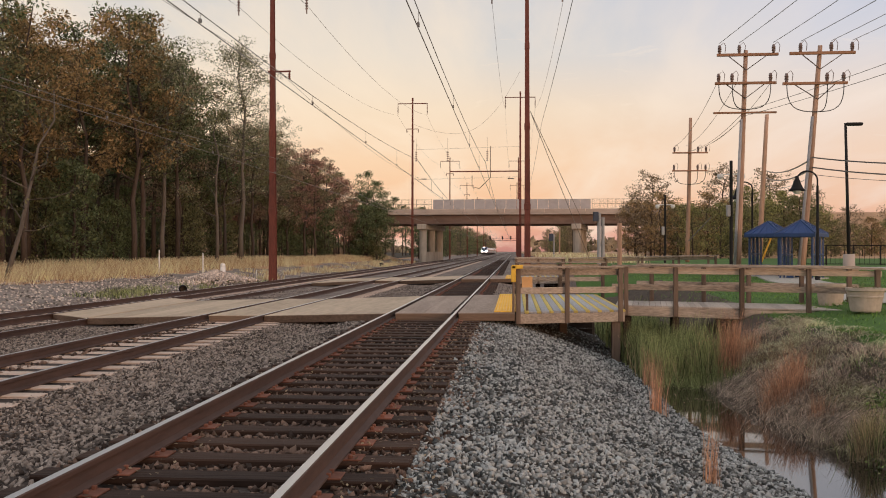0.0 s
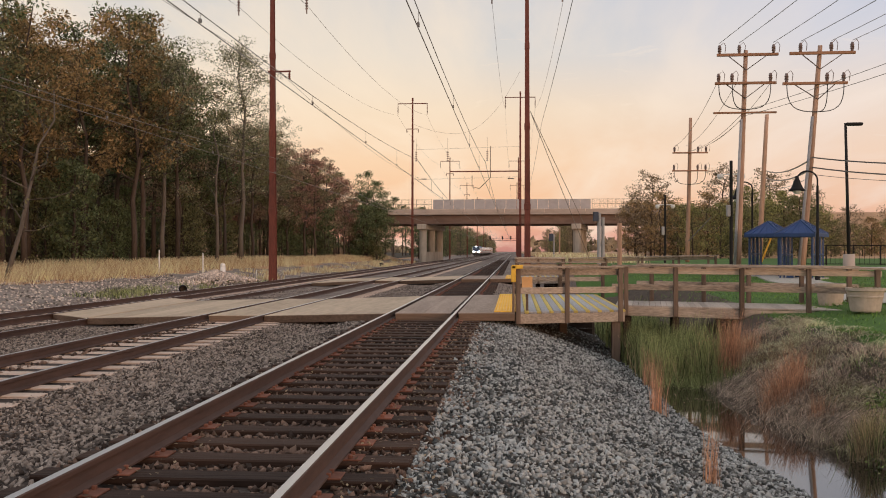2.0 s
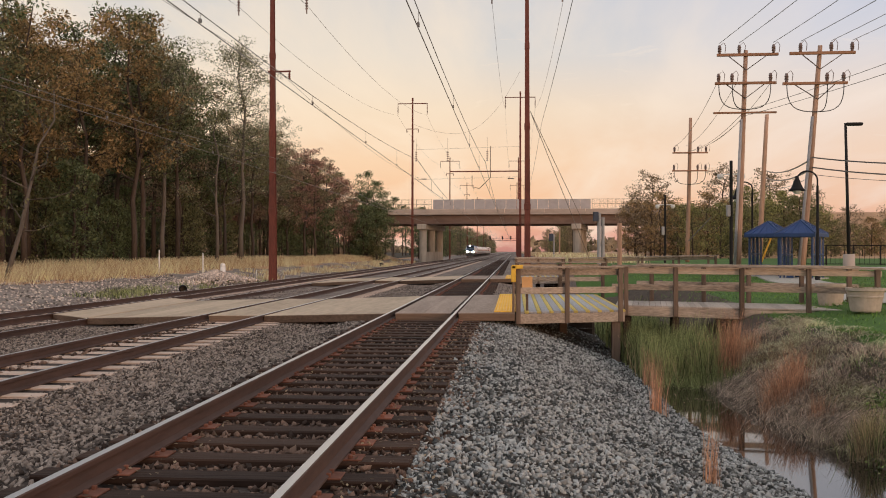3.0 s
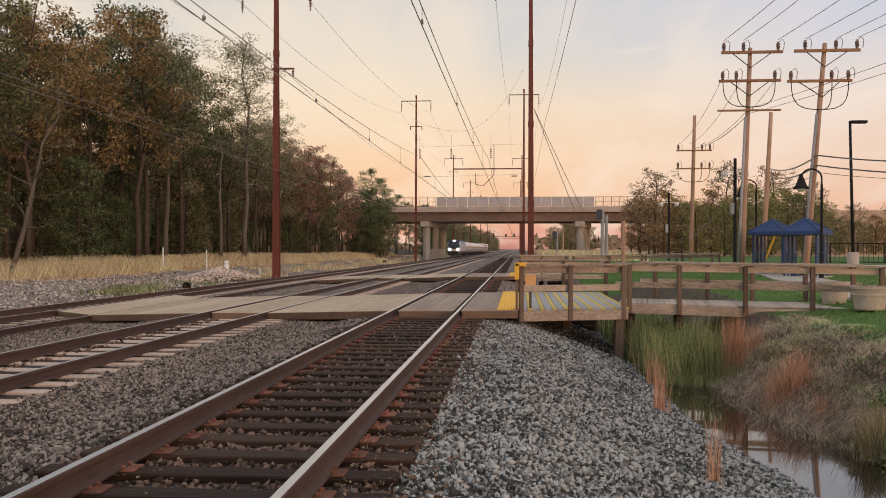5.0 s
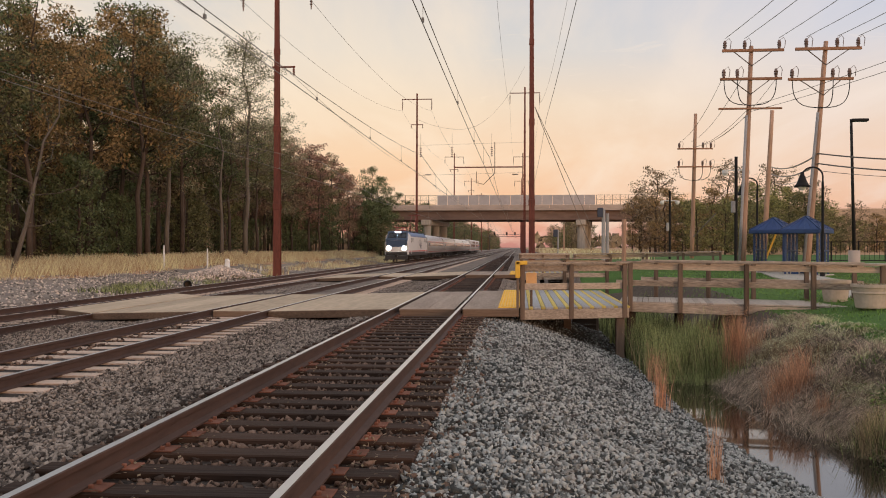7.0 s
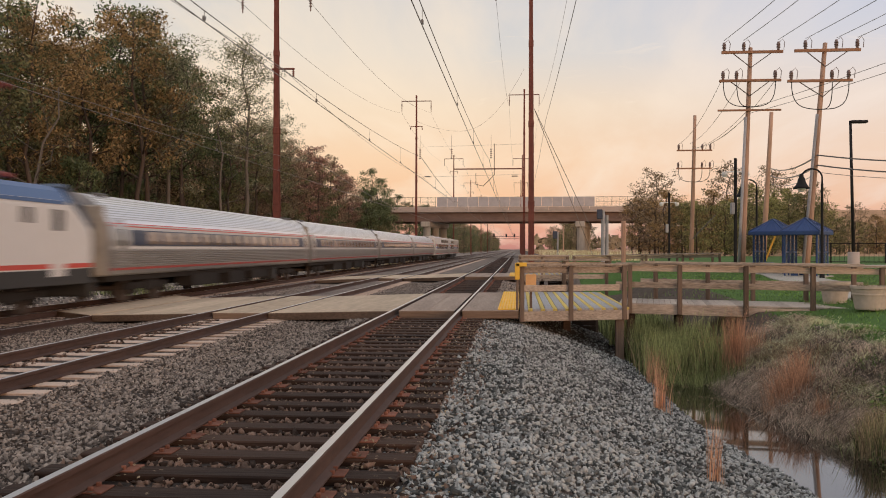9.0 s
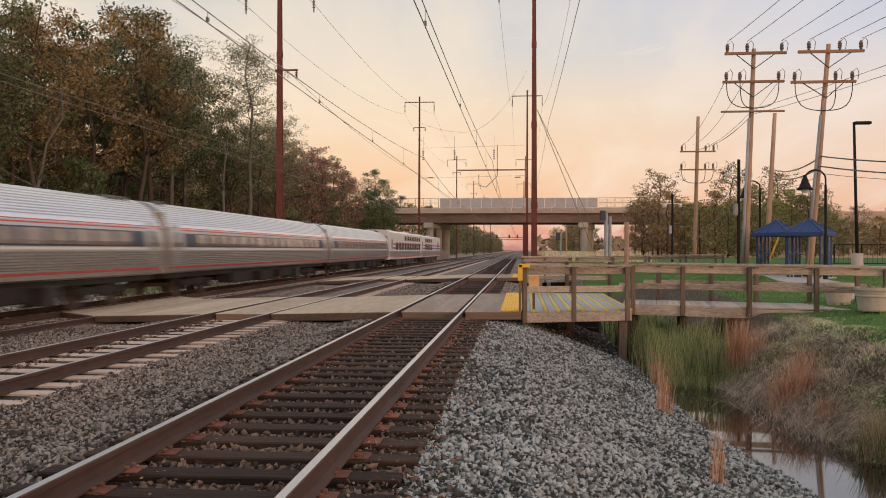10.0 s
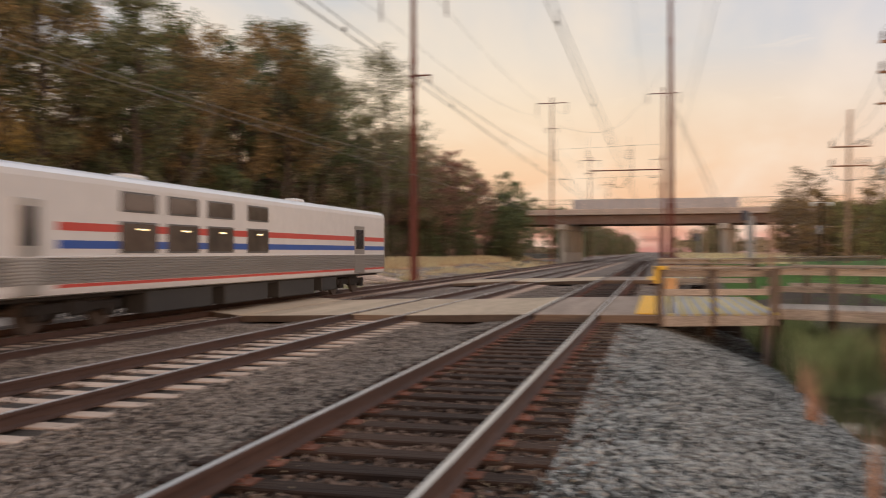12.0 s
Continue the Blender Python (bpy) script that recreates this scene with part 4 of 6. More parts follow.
def viewliner(label, uppers, lowers, lit, baggage):
    half = 12.85
    t = thing("sleeping_car", label, "passenger car", "rear cars of the train")
    side = fluted(SIDE_V, 1.14, 1.72, 0.072)
    prof = full(side)
    g = Geo()
    g.loft(prof, -half, half)
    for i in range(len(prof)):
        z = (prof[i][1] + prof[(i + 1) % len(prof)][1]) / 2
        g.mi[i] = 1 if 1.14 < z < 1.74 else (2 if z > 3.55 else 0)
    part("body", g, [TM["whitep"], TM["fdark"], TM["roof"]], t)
    for s in (-1, 1):
        for z0, z1, mat, nm in ((1.05, 1.13, "red", "red_stripe"), (1.94, 2.13, "blue", "blue_stripe"), (2.35, 2.54, "red", "red_stripe")):
            g = Geo()
            band(SIDE_V, s, -half + 2.4, half - 0.05, z0, z1, 0.006, g, 1)
            part(nm, g, TM[mat], t)
        for ys, z0, z1 in ((lowers, 1.88, 2.58), (uppers, 2.92, 3.34)):
            for y, w in ys:
                g = Geo()
                g.box((s * 1.525, y, (z0 + z1) / 2), (0.03, w + 0.10, z1 - z0 + 0.10), 0.012)
                f = part("window_frame", g, TM["frame"], t)
                g = Geo()
                g.box((s * 1.543, y, (z0 + z1) / 2), (0.012, w, z1 - z0), 0.004)
                part("pane", g, TM["warmglass"], f)
                if z0 < 2.5 and lit == "all":
                    g = Geo()
                    g.box((s * 1.552, y + 0.1, z1 - 0.14), (0.01, 0.34, 0.04), 0.004)
                    part("reading_light", g, TM["lit"], f)
        for y, w, mat, pw in ((-half + 1.5, 0.85, "stain", 0.42), *(((9.3, 1.30, "fdark", 0.95),) if baggage else ())):
            g = Geo()
            g.box((s * 1.524, y, 1.97), (0.03, w, 2.09), 0.012)
            d = part("door", g, TM[mat], t)
            g = Geo()
            g.box((s * 1.542, y, 2.42), (0.014, pw, 0.85), 0.004)
            part("door_window", g, TM["glass"], d)
    for y in (-6, 5.0):
        g = Geo()
        g.box((0.3, y, 3.90), (0.5, 0.9, 0.20), 0.05)
        part("roof_vent", g, TM["whitep"], t)
    underframe(t, half, [(-5, 3.4, 0.62, 1), (-1, 3.0, 0.62, 1), (3.0, 3.2, 0.62, 1), (6.2, 1.6, 0.55, 1)])
    bogie(t, -half + 3.6), bogie(t, half - 3.6)
    car_ends(t, SIDE_V, half, None, 4.27)
    return t


def locomotive():
    """Electric locomotive, cabs at both ends; its front looks along -y."""
    half = 10.2
    t = thing("electric_locomotive", "white electric locomotive with blue cab mask and bright headlights", "locomotive")
    prof = full(SIDE_L)
    n = len(prof)
    rows = [(-half, 0.90, 0.60, 0.0), (-half + 0.25, 0.97, 0.66, 0), (-half + 1.5, 1.0, 0.985, 0), (-half + 2.1, 1.0, 1.0, 0), (half - 2.1, 1, 1, 0), (half - 1.5, 1, 0.985, 0), (half - 0.25, 0.97, 0.66, 0), (half, 0.90, 0.60, 0)]
    g = Geo()
    vs = []
    for y, sx, sz, _ in rows:
        for x, z in prof:
            vs.append((x * sx, y, 0.95 + (z - 0.95) * sz))
    fs = []
    for k in range(len(rows) - 1):
        fs += [(k * n + i, k * n + (i + 1) % n, (k + 1) * n + (i + 1) % n, (k + 1) * n + i) for i in range(n)]
    fs += [tuple(reversed(range(n))), tuple(range((len(rows) - 1) * n, len(rows) * n))]
    g.add(vs, fs)
    for q, f in enumerate(g.f):
        if len(f) > 4:
            continue
        zs = [g.v[i][2] for i in f]
        if sum(zs) / len(zs) > 3.3 and all(abs(g.v[i][1]) <= half - 1.4 for i in f):
            g.mi[q] = 1
    part("body", g, [TM["whitep"], TM["roofblue"]], t)
    for e in (-1, 1):
        y0 = e * half
        g = Geo()     # sloping blue cab mask with the windscreen in it
        for s0, s1 in ((-1, 1),):
            a = [(-1.30, y0 - e * 0.22, 2.62), (1.30, y0 - e * 0.22, 2.62), (1.20, y0 - e * 1.42, 3.66), (-1.20, y0 - e * 1.42, 3.66)]
            b = [(x, y + e * 0.16, z + 0.10) for x, y, z in a]
            g.add(a + b, [(4, 5, 6, 7), (0, 1, 5, 4), (1, 2, 6, 5), (2, 3, 7, 6), (3, 0, 4, 7)] if e < 0 else [(7, 6, 5, 4), (4, 5, 1, 0), (5, 6, 2, 1), (6, 7, 3, 2), (7, 4, 0, 3)])
        part("cab_mask", g, TM["mask"], t)
        for s in (-1, 1):
            g = Geo()
            a = [(s * 0.05, 0.16), (s * 1.14, 0.16), (s * 1.06, 0.84), (s * 0.05, 0.84)]
            vs = [(x, y0 - e * (0.22 + 1.2 * k) + e * 0.175, 2.62 + 1.04 * k + 0.112) for x, k in a]
            g.add(vs, [(0, 1, 2, 3), (3, 2, 1, 0)])
            part("windscreen", g, TM["glass"], t)
            g = Geo()
            g.tube((s * 0.93, y0 - e * 0.10, 1.72), (s * 0.93, y0 + e * 0.10, 1.72), 0.29, n=20)
            hl = part("headlight_housing", g, TM["frame"], t)
            g = Geo()
            # lamp disc drawn oversize, so its shape takes in some of the glare
            g.tube((s * 0.93, y0 + e * 0.10, 1.72), (s * 0.93, y0 + e * 0.125, 1.72), 0.24, n=20)
            part("headlight", g, TM["lamp"] if e < 0 else TM["glass"], hl)
        g = Geo()
        g.box((0, y0 - e * 1.15, 3.62), (0.62, 0.22, 0.20), 0.05)
        tl = part("top_light_housing", g, TM["frame"], t)
        g = Geo()
        for s in (-1, 1):
            g.tube((s * 0.17, y0 - e * 1.05, 3.62), (s * 0.17, y0 - e * 1.0, 3.62), 0.10, n=14)
        part("top_light", g, TM["lamp"] if e < 0 else TM["glass"], tl)
        g = Geo()
        g.box((0, y0 + e * 0.05, 1.10), (2.56, 0.18, 0.34), 0.03)
        part("nose_band", g, TM["skirt"], t)
        g = Geo()     # lower part of the mask, drawn down to a blunt point between the lights
        vs = [(x, y0 + e * (0.035 + q), z) for q in (0.0, 0.05) for x, z in ((-1.30, 2.66), (1.30, 2.66), (1.26, 2.10), (0.55, 1.86), (-0.55, 1.86), (-1.26, 2.10))]
        fs = [(6, 7, 8, 9, 10, 11), *((i, (i + 1) % 6, 6 + (i + 1) % 6, 6 + i) for i in range(6))]
        g.add(vs, fs if e < 0 else [tuple(reversed(f)) for f in fs])
        part("nose_mask", g, TM["mask"], t)
        g = Geo()
        g.box((0, y0 + e * 0.05, 0.62), (2.7, 0.30, 0.55), 0.06)
        part("pilot", g, TM["skirt"], t)
        g = Geo()
        g.box((0, y0 + e * 0.35, 0.85), (0.32, 0.6, 0.32), 0.05)
        part("coupler", g, TM["under"], t)
    for s in (-1, 1):
        g = Geo()
        g.box((s * 1.493, 0, 1.35), (0.010, half * 2 - 0.6, 0.13))
        part("red_stripe", g, TM["red"], t)
        g = Geo()
        g.box((s * 1.44, 0, 1.03), (0.12, half * 2 - 0.5, 0.46), 0.02)
        part("side_skirt", g, TM["skirt"], t)
        for y in (-half + 2.2, half - 2.2):
            g = Geo()
            g.box((s * 1.495, y, 2.0), (0.014, 0.75, 1.9), 0.005)
            d = part("cab_door", g, TM["whitep"], t)
            g = Geo()
            g.box((s * 1.506, y, 2.65), (0.010, 0.46, 0.6), 0.003)
            part("door_window", g, TM["glass"], d)
            g = Geo()
            g.box((s * 1.497, y * 0.86 + (1 if y > 0 else -1) * -0.4, 2.75), (0.012, 0.42, 0.42), 0.003)
            part("side_window", g, TM["glass"], t)
        for k in range(3):      # plain swept emblem in navy
            g = Geo()
            vs, fs = [], []
            for q in range(9):
                a = q / 8
                y = 2.2 - a * 2.6 * (1 - 0.22 * k)
                zc = 1.75 + k * 0.16 + 0.75 * a ** 1.5 + 0.10 * k * a
                w = 0.13 * (1 - 0.55 * a) + 0.02
                vs += [(s * 1.498, y + k * 0.28, zc - w), (s * 1.498, y + k * 0.28, zc + w)]
            fs = [(2 * q, 2 * q + 2, 2 * q + 3, 2 * q + 1) for q in range(8)]
            g.add(vs, fs + [tuple(reversed(f)) for f in fs])
            part("emblem_stripe", g, TM["navy"], t)
        g = Geo()
        g.box((s * 1.492, 0, 3.16), (0.012, half * 2 - 3.4, 0.10))
        part("roof_edge_stripe", g, TM["roofblue"], t)
    g = Geo()
    for y in (-5, -2, 2.5, 5.5):
        g.box((0, y, 3.80), (1.5, 1.8, 0.22), 0.05)
    part("roof_gear", g, TM["skirt"], t)
    for y, up in ((6.6, True), (-6.6, False)):
        g = Geo()
        h = 2.35 if up else 0.35
        for s in (-1, 1):
            g.beam((s * 0.5, y, 3.85), (s * 0.35, y - 1.6, 3.85 + h * 0.5), 0.09, 0.09)
            g.beam((s * 0.35, y - 1.6, 3.85 + h * 0.5), (s * 0.3, y + 0.1, 3.85 + h), 0.07, 0.07)
        g.box((0, y + 0.1, 3.9 + h), (1.7, 0.3, 0.08), 0.03)
        g.box((0, y, 3.86), (1.3, 1.2, 0.14), 0.03)
        part("pantograph", g, TM["panto"], t)
    underframe(t, half, [(0, 4.5, 0.5, 0), (-2.8, 0.8, 0.4, 0)])
    bogie(t, -half + 4.0), bogie(t, half - 4.0)
    return t


LOCO = locomotive()
COACH = amfleet("stainless-steel ribbed coach with dark window band and red stripes")
VL_LOW = [(-7.9, 1.4), (-5.7, 1.4), (-3.5, 1.4), (-1.3, 1.4), (0.9, 1.4), (3.0, 1.4), (5.1, 1.4), (7.2, 1.4), (9.3, 1.4), (11.4, 1.3)]
SLEEPER = viewliner("silver and white sleeping car with red, white and blue stripes", [(y, w) for y, w in VL_LOW if y > -1.5], VL_LOW, [], False)
DORM = viewliner("last car, white over fluted steel, few windows, baggage door", [(-7.35, 1.5), (-5.25, 1.5), (-3.15, 1.5), (-0.65, 1.4)], [(-7.35, 1.55), (-5.25, 1.55), (-3.15, 1.5), (-0.65, 1.45)], "all", True)
CARS = [(LOCO, 10.2)]
pos = 20.4 + 0.6
for k in range(4):
    c = COACH if k == 0 else copy_thing(COACH, Matrix())
    CARS.append((c, pos + 13.15))
    pos += 26.3
for c in (SLEEPER, DORM):
    CARS.append((c, pos + 13.15))
    pos += 26.3
# y of the train's front, by the second
FRONT = [(0.0, 404.0), (1.0, 361.5), (2.0, 319.5), (3.0, 277.3), (4.0, 234.5), (5.0, 191.0), (6.0, 145.9), (7.0, 99.9), (8.0, 52.6), (8.8, 14.4), (9.5, -19.4), (10.5, -67.6), (11.3, -105.8), (12.0, -139.0)]

# ---------- loose stone, plants ----------
RNG = np.random.default_rng(7)


def fast_mesh(name, verts, polys, mat, smooth=False):
    """A mesh from an array of vertices and an array of equal-sided faces."""
    verts, polys = np.asarray(verts, np.float32), np.asarray(polys, np.int32)
    me = bpy.data.meshes.new(name)
    n, k = polys.shape
    me.vertices.add(len(verts))
    me.vertices.foreach_set("co", verts.ravel())
    me.loops.add(n * k)
    me.loops.foreach_set("vertex_index", polys.ravel())
    me.polygons.add(n)
    me.polygons.foreach_set("loop_start", np.arange(0, n * k, k, dtype=np.int32))
    me.materials.append(mat)
    me.update(calc_edges=True)
    if smooth:
        me.polygons.foreach_set("use_smooth", np.ones(n, bool))
    return me


def chunk():
    """A six-cornered chip of crushed stone: a skewed wedge."""
    v = np.array([(-0.9, -0.7, -0.6), (0.9, -0.6, -0.5), (0.0, 0.9, -0.55), (-0.75, -0.55, 0.6), (0.8, -0.7, 0.5), (0.1, 0.75, 0.65)])
    return v, np.array([(0, 2, 1), (3, 4, 5), (0, 1, 4), (0, 4, 3), (1, 2, 5), (1, 5, 4), (2, 0, 3), (2, 3, 5)])


STONE_V, STONE_F = chunk()


def spin(n):
    """n random turns, as matrices."""
    q = RNG.normal(size=(n, 4))
    q /= np.linalg.norm(q, axis=1)[:, None]
    w, x, y, z = q.T
    return np.stack([np.stack([1 - 2 * (y * y + z * z), 2 * (x * y - z * w), 2 * (x * z + y * w)], 1),
                     np.stack([2 * (x * y + z * w), 1 - 2 * (x * x + z * z), 2 * (y * z - x * w)], 1),
                     np.stack([2 * (x * z - y * w), 2 * (y * z + x * w), 1 - 2 * (x * x + y * y)], 1)], 1)


def stones(name, places, sizes, mat, label):
    n = len(places)
    shape = STONE_V[None] * (1 + 0.40 * RNG.uniform(-1, 1, (n, len(STONE_V), 1)))
    shape = shape * (sizes[:, None] * RNG.uniform(0.6, 1.15, (n, 3)))[:, None, :]
    shape = np.einsum("nij,nkj->nki", spin(n), shape)
    v = (shape + places[:, None, :]).reshape(-1, 3)
    f = (STONE_F[None] + len(STONE_V) * np.arange(n)[:, None, None]).reshape(-1, 3)
    return tagged(new(name, fast_mesh(name, v, f, mat)), label, "ballast", kind="stuff")


def scatter(x0, x1, y0, y1, per_m2, keep=None, lift=0.0):
    n = int((x1 - x0) * (y1 - y0) * per_m2)
    x, y = RNG.uniform(x0, x1, n), RNG.uniform(y0, y1, n)
    if keep is not None:
        k = keep(x, y)
        x, y = x[k], y[k]
    z = np.array([ground_z(a, b) for a, b in zip(x, y)]) + lift
    return np.stack([x, y, z], 1)


def loosened(p):
    """Stones lie a little higher or lower than one another."""
    p[:, 2] += RNG.uniform(-0.018, 0.014, len(p))
    return p


def off_rails(track):
    return lambda x, y: (np.abs(np.abs(x - track) - G) > 0.10)


for track, zt, y0, y1 in ((T2, Z2, 28.4, 45.0), (T2, Z2, 52.5, 160.0)):
    g = Geo()
    g.box((track, (y0 + y1) / 2, zt - 0.24), (1.34, y1 - y0, 0.17), 0.03)
    g.box((track - 1.35, (y0 + y1) / 2, zt - 0.25), (1.1, y1 - y0, 0.17), 0.03)
    tagged(new("crib_ballast", g.data("crib_ballast", M["packed"])), "rust-brown ballast packed between the rails", "ballast", kind="stuff")


def on_slope(x, y):
    return x < np.interp(y, [p[0] for p in TOE], [p[1] for p in TOE]) + 0.12


near = loosened(np.concatenate([scatter(-0.80, 3.35, 4.6, 9.5, 1150, on_slope), scatter(-0.80, 3.3, 9.5, 14, 850, on_slope), scatter(-0.80, 2.8, 14, 20.5, 520, on_slope), scatter(-0.80, 2.7, 20.5, 29, 80), scatter(-0.98, -0.80, 4.6, 19.5, 170), scatter(-1.16, -0.98, 4.6, 19.5, 70)]))
stones("ballast_stones", near, RNG.uniform(0.016, 0.031, len(near)) * (1 + 0.55 * (RNG.random(len(near)) < 0.09)), M["stone"], "loose grey crushed-stone ballast on the shoulder slope")
M["brownstone"] = material("brown_ballast_stone", (0.235, 0.178, 0.142), 0.85, var=0.72, scale=14, big=1.0, island=1.25, bump=0.3, bscale=60, tint=(0.26, 0.21, 0.17))
mid = loosened(np.concatenate([scatter(-5.9, -3.35, 4.6, 14, 800), scatter(-5.9, -3.35, 14, 20.5, 600), scatter(-11.9, -8.2, 11, 22, 330), scatter(-13.6, -11.9, 14, 24, 200), scatter(-5.9, -3.2, 28, 44, 110), scatter(-1.0, 0.6, 28, 44, 70), scatter(-13.4, -8.4, 30, 46, 45)]))
stones("ballast_stones", mid, RNG.uniform(0.017, 0.034, len(mid)), M["brownstone"], "loose grey-brown ballast stones between the tracks")


def crib_places(track, zt, spacing, first, x_half, y_lo, y_hi, per_m2, depth):
    p = scatter(track - x_half, track + x_half, y_lo, y_hi, per_m2, off_rails(track))
    ph = np.abs(((p[:, 1] - first) / spacing + 0.5) % 1.0 - 0.5) * spacing
    p = p[ph > 0.125]
    p[:, 2] = zt - depth + RNG.uniform(-0.015, 0.015, len(p))
    return p


def level(p, z):
    p[:, 2] = z + RNG.uniform(-0.012, 0.012, len(p))
    return p


M["rustystone"] = material("rust_stained_ballast", (0.16, 0.103, 0.074), 0.9, var=0.7, scale=14, big=1.0, island=1.3, bump=0.3, bscale=60)
crib = np.concatenate([crib_places(T1, 0.0, 0.533, 3.2, 1.32, 4.4, 13, 420, 0.235), crib_places(T1, 0.0, 0.533, 3.2, 1.32, 13, 19.4, 260, 0.235),
                       crib_places(T2, Z2, 0.63, 3.0, 1.3, 8.5, 20.6, 200, 0.26),
                       level(scatter(T2 + 0.30, T2 + 0.60, 7, 20.6, 260), Z2 - 0.195), level(scatter(T2 - 0.60, T2 - 0.36, 7, 20.6, 200), Z2 - 0.195), scatter(-0.98, -0.72, 4.6, 19.5, 200), scatter(-0.72, -0.40, 4.6, 19.5, 70)])
stones("crib_stones", crib, RNG.uniform(0.020, 0.044, len(crib)), M["rustystone"], "rust-stained stones in the cribs between the ties")
verge = np.concatenate([scatter(-27, -16.4, 24, 60, 15), scatter(-24, -17, 60, 110, 4)])
M["palestone"] = material("pale_gravel_stone", (0.44, 0.37, 0.31), 0.9, var=0.75, scale=10, island=1.3)
stones("verge_stones", verge, RNG.uniform(0.03, 0.085, len(verge)), M["palestone"], "pale coarse gravel on the verge beyond the tracks")


M["heapstone"] = material("heap_gravel_stone", (0.64, 0.52, 0.43), 0.9, var=0.5, scale=10, island=0.9)


def gravel_pile():
    """Low heap of pale stone by the pole."""
    n = 3800
    r, a = 1 - np.sqrt(1 - RNG.random(n) * 0.98), RNG.uniform(0, 2 * np.pi, n)
    x, y = -20.6 + 3.3 * r * np.cos(a), 57.0 + 6.5 * r * np.sin(a)
    z = -0.80 + 0.85 * (1 - r) ** 1.2
    ob = stones("gravel_heap", np.stack([x, y, z], 1), RNG.uniform(0.05, 0.11, n), M["heapstone"], "low heap of pale gravel by the red pole")
    ob["kind"] = "stuff"


gravel_pile()


def blades(name, roots, height, spread, width, mat, label, category, seg=2, droop=0.35):
    """Grass: each blade is a strip that narrows and bends over."""
    n = len(roots)
    a = RNG.uniform(0, 2 * np.pi, n)
    h = height * RNG.uniform(0.55, 1.15, n)
    lean = spread * RNG.uniform(0.2, 1.0, n) * h
    side = np.stack([-np.sin(a + 1.2), np.cos(a + 1.2), np.zeros(n)], 1) * (width * RNG.uniform(0.6, 1.2, n))[:, None]
    out = np.stack([np.cos(a), np.sin(a), np.zeros(n)], 1)
    vs = []
    for k in range(seg + 1):
        t = k / seg
        p = roots + out * (lean * t ** 1.7)[:, None] + np.array([0, 0, 1.0]) * (h * (t - droop * spread * t ** 3))[:, None]
        w = 1 - 0.85 * t
        vs += [p - side * w, p + side * w]
    v = np.stack(vs, 1).reshape(-1, 3)
    m = 2 * (seg + 1)
    quad = np.array([[2 * k, 2 * k + 1, 2 * k + 3, 2 * k + 2] for k in range(seg)])
    f = (quad[None] + m * np.arange(n)[:, None, None]).reshape(-1, 4)
    return tagged(new(name, fast_mesh(name, v, f, mat)), label, category, kind="stuff")


def tufts(cx, cy, n, r):
    """Root places gathered in clumps round the given centres."""
    cx, cy = np.asarray(cx), np.asarray(cy)
    k = RNG.integers(0, len(cx), n)
    x, y = cx[k] + RNG.normal(size=n) * r, cy[k] + RNG.normal(size=n) * r
    z = np.array([ground_z(a, b) for a, b in zip(x, y)]) - 0.02
    return np.stack([x, y, z], 1)


# dry verge before the woods
nc = 1500
vx, vy = RNG.uniform(-33, -25.6, nc), RNG.uniform(30, 175, nc)
blades("dry_grass", tufts(vx, vy, 56000, 0.38), 1.05, 0.60, 0.022, M["grass_dry"], "tall straw-coloured dry grass along the wood edge", "grass", seg=1)
blades("dry_grass", tufts(RNG.uniform(-24, -18, 60), RNG.uniform(60, 165, 60), 5000, 0.4), 0.55, 0.4, 0.030, M["grass_dry"], "sparse straw tufts on the gravel verge", "grass")
blades("green_weeds", tufts(RNG.uniform(-20.8, -18.2, 26), RNG.uniform(38, 62, 26), 1700, 0.5), 0.35, 0.5, 0.02, M["reed"], "low green weeds growing on the gravel verge", "weeds")
# ditch
def tussocks(name, places, n, height, r, mat, label, width=0.0085, spread=1.1, droop=0.7):
    """Arching tussocks of grass, each from its own crown."""
    cx, cy = [p[0] for p in places], [p[1] for p in places]
    return blades(name, tufts(cx, cy, n * len(places), r), height, spread, width, M[mat], label, "grass", seg=3, droop=droop)


def leafy_weeds(name, places, n, r, h, leaf, mat, label):
    """Low bushy weeds: small leaves crowded about short stems."""
    cx, cy = np.array([p[0] for p in places]), np.array([p[1] for p in places])
    k = RNG.integers(0, len(cx), n)
    d = RNG.normal(size=(n, 2)) * r
    z = np.array([ground_z(a, b) for a, b in zip(cx[k] + d[:, 0], cy[k] + d[:, 1])])
    z = np.maximum(z, WATER) + h * RNG.random(n) * np.exp(-((d / r) ** 2).sum(1) * 0.25)
    p = np.stack([cx[k] + d[:, 0], cy[k] + d[:, 1], z], 1)
    u = RNG.normal(size=(n, 3)) * np.array([1, 1, 0.5])
    u /= np.linalg.norm(u, axis=1)[:, None]
    w = np.cross(u, RNG.normal(size=(n, 3)) * 0.5 + np.array([0, 0, 1.0]))
    w /= np.linalg.norm(w, axis=1)[:, None]
    q = (leaf * RNG.uniform(0.6, 1.3, n))[:, None]
    v = np.stack([p - u * q, p + w * q * 0.5, p + u * q, p - w * q * 0.5], 1).reshape(-1, 3)
    return tagged(new(name, fast_mesh(name, v, np.arange(n * 4).reshape(-1, 4), M[mat])), label, "weeds", kind="stuff")


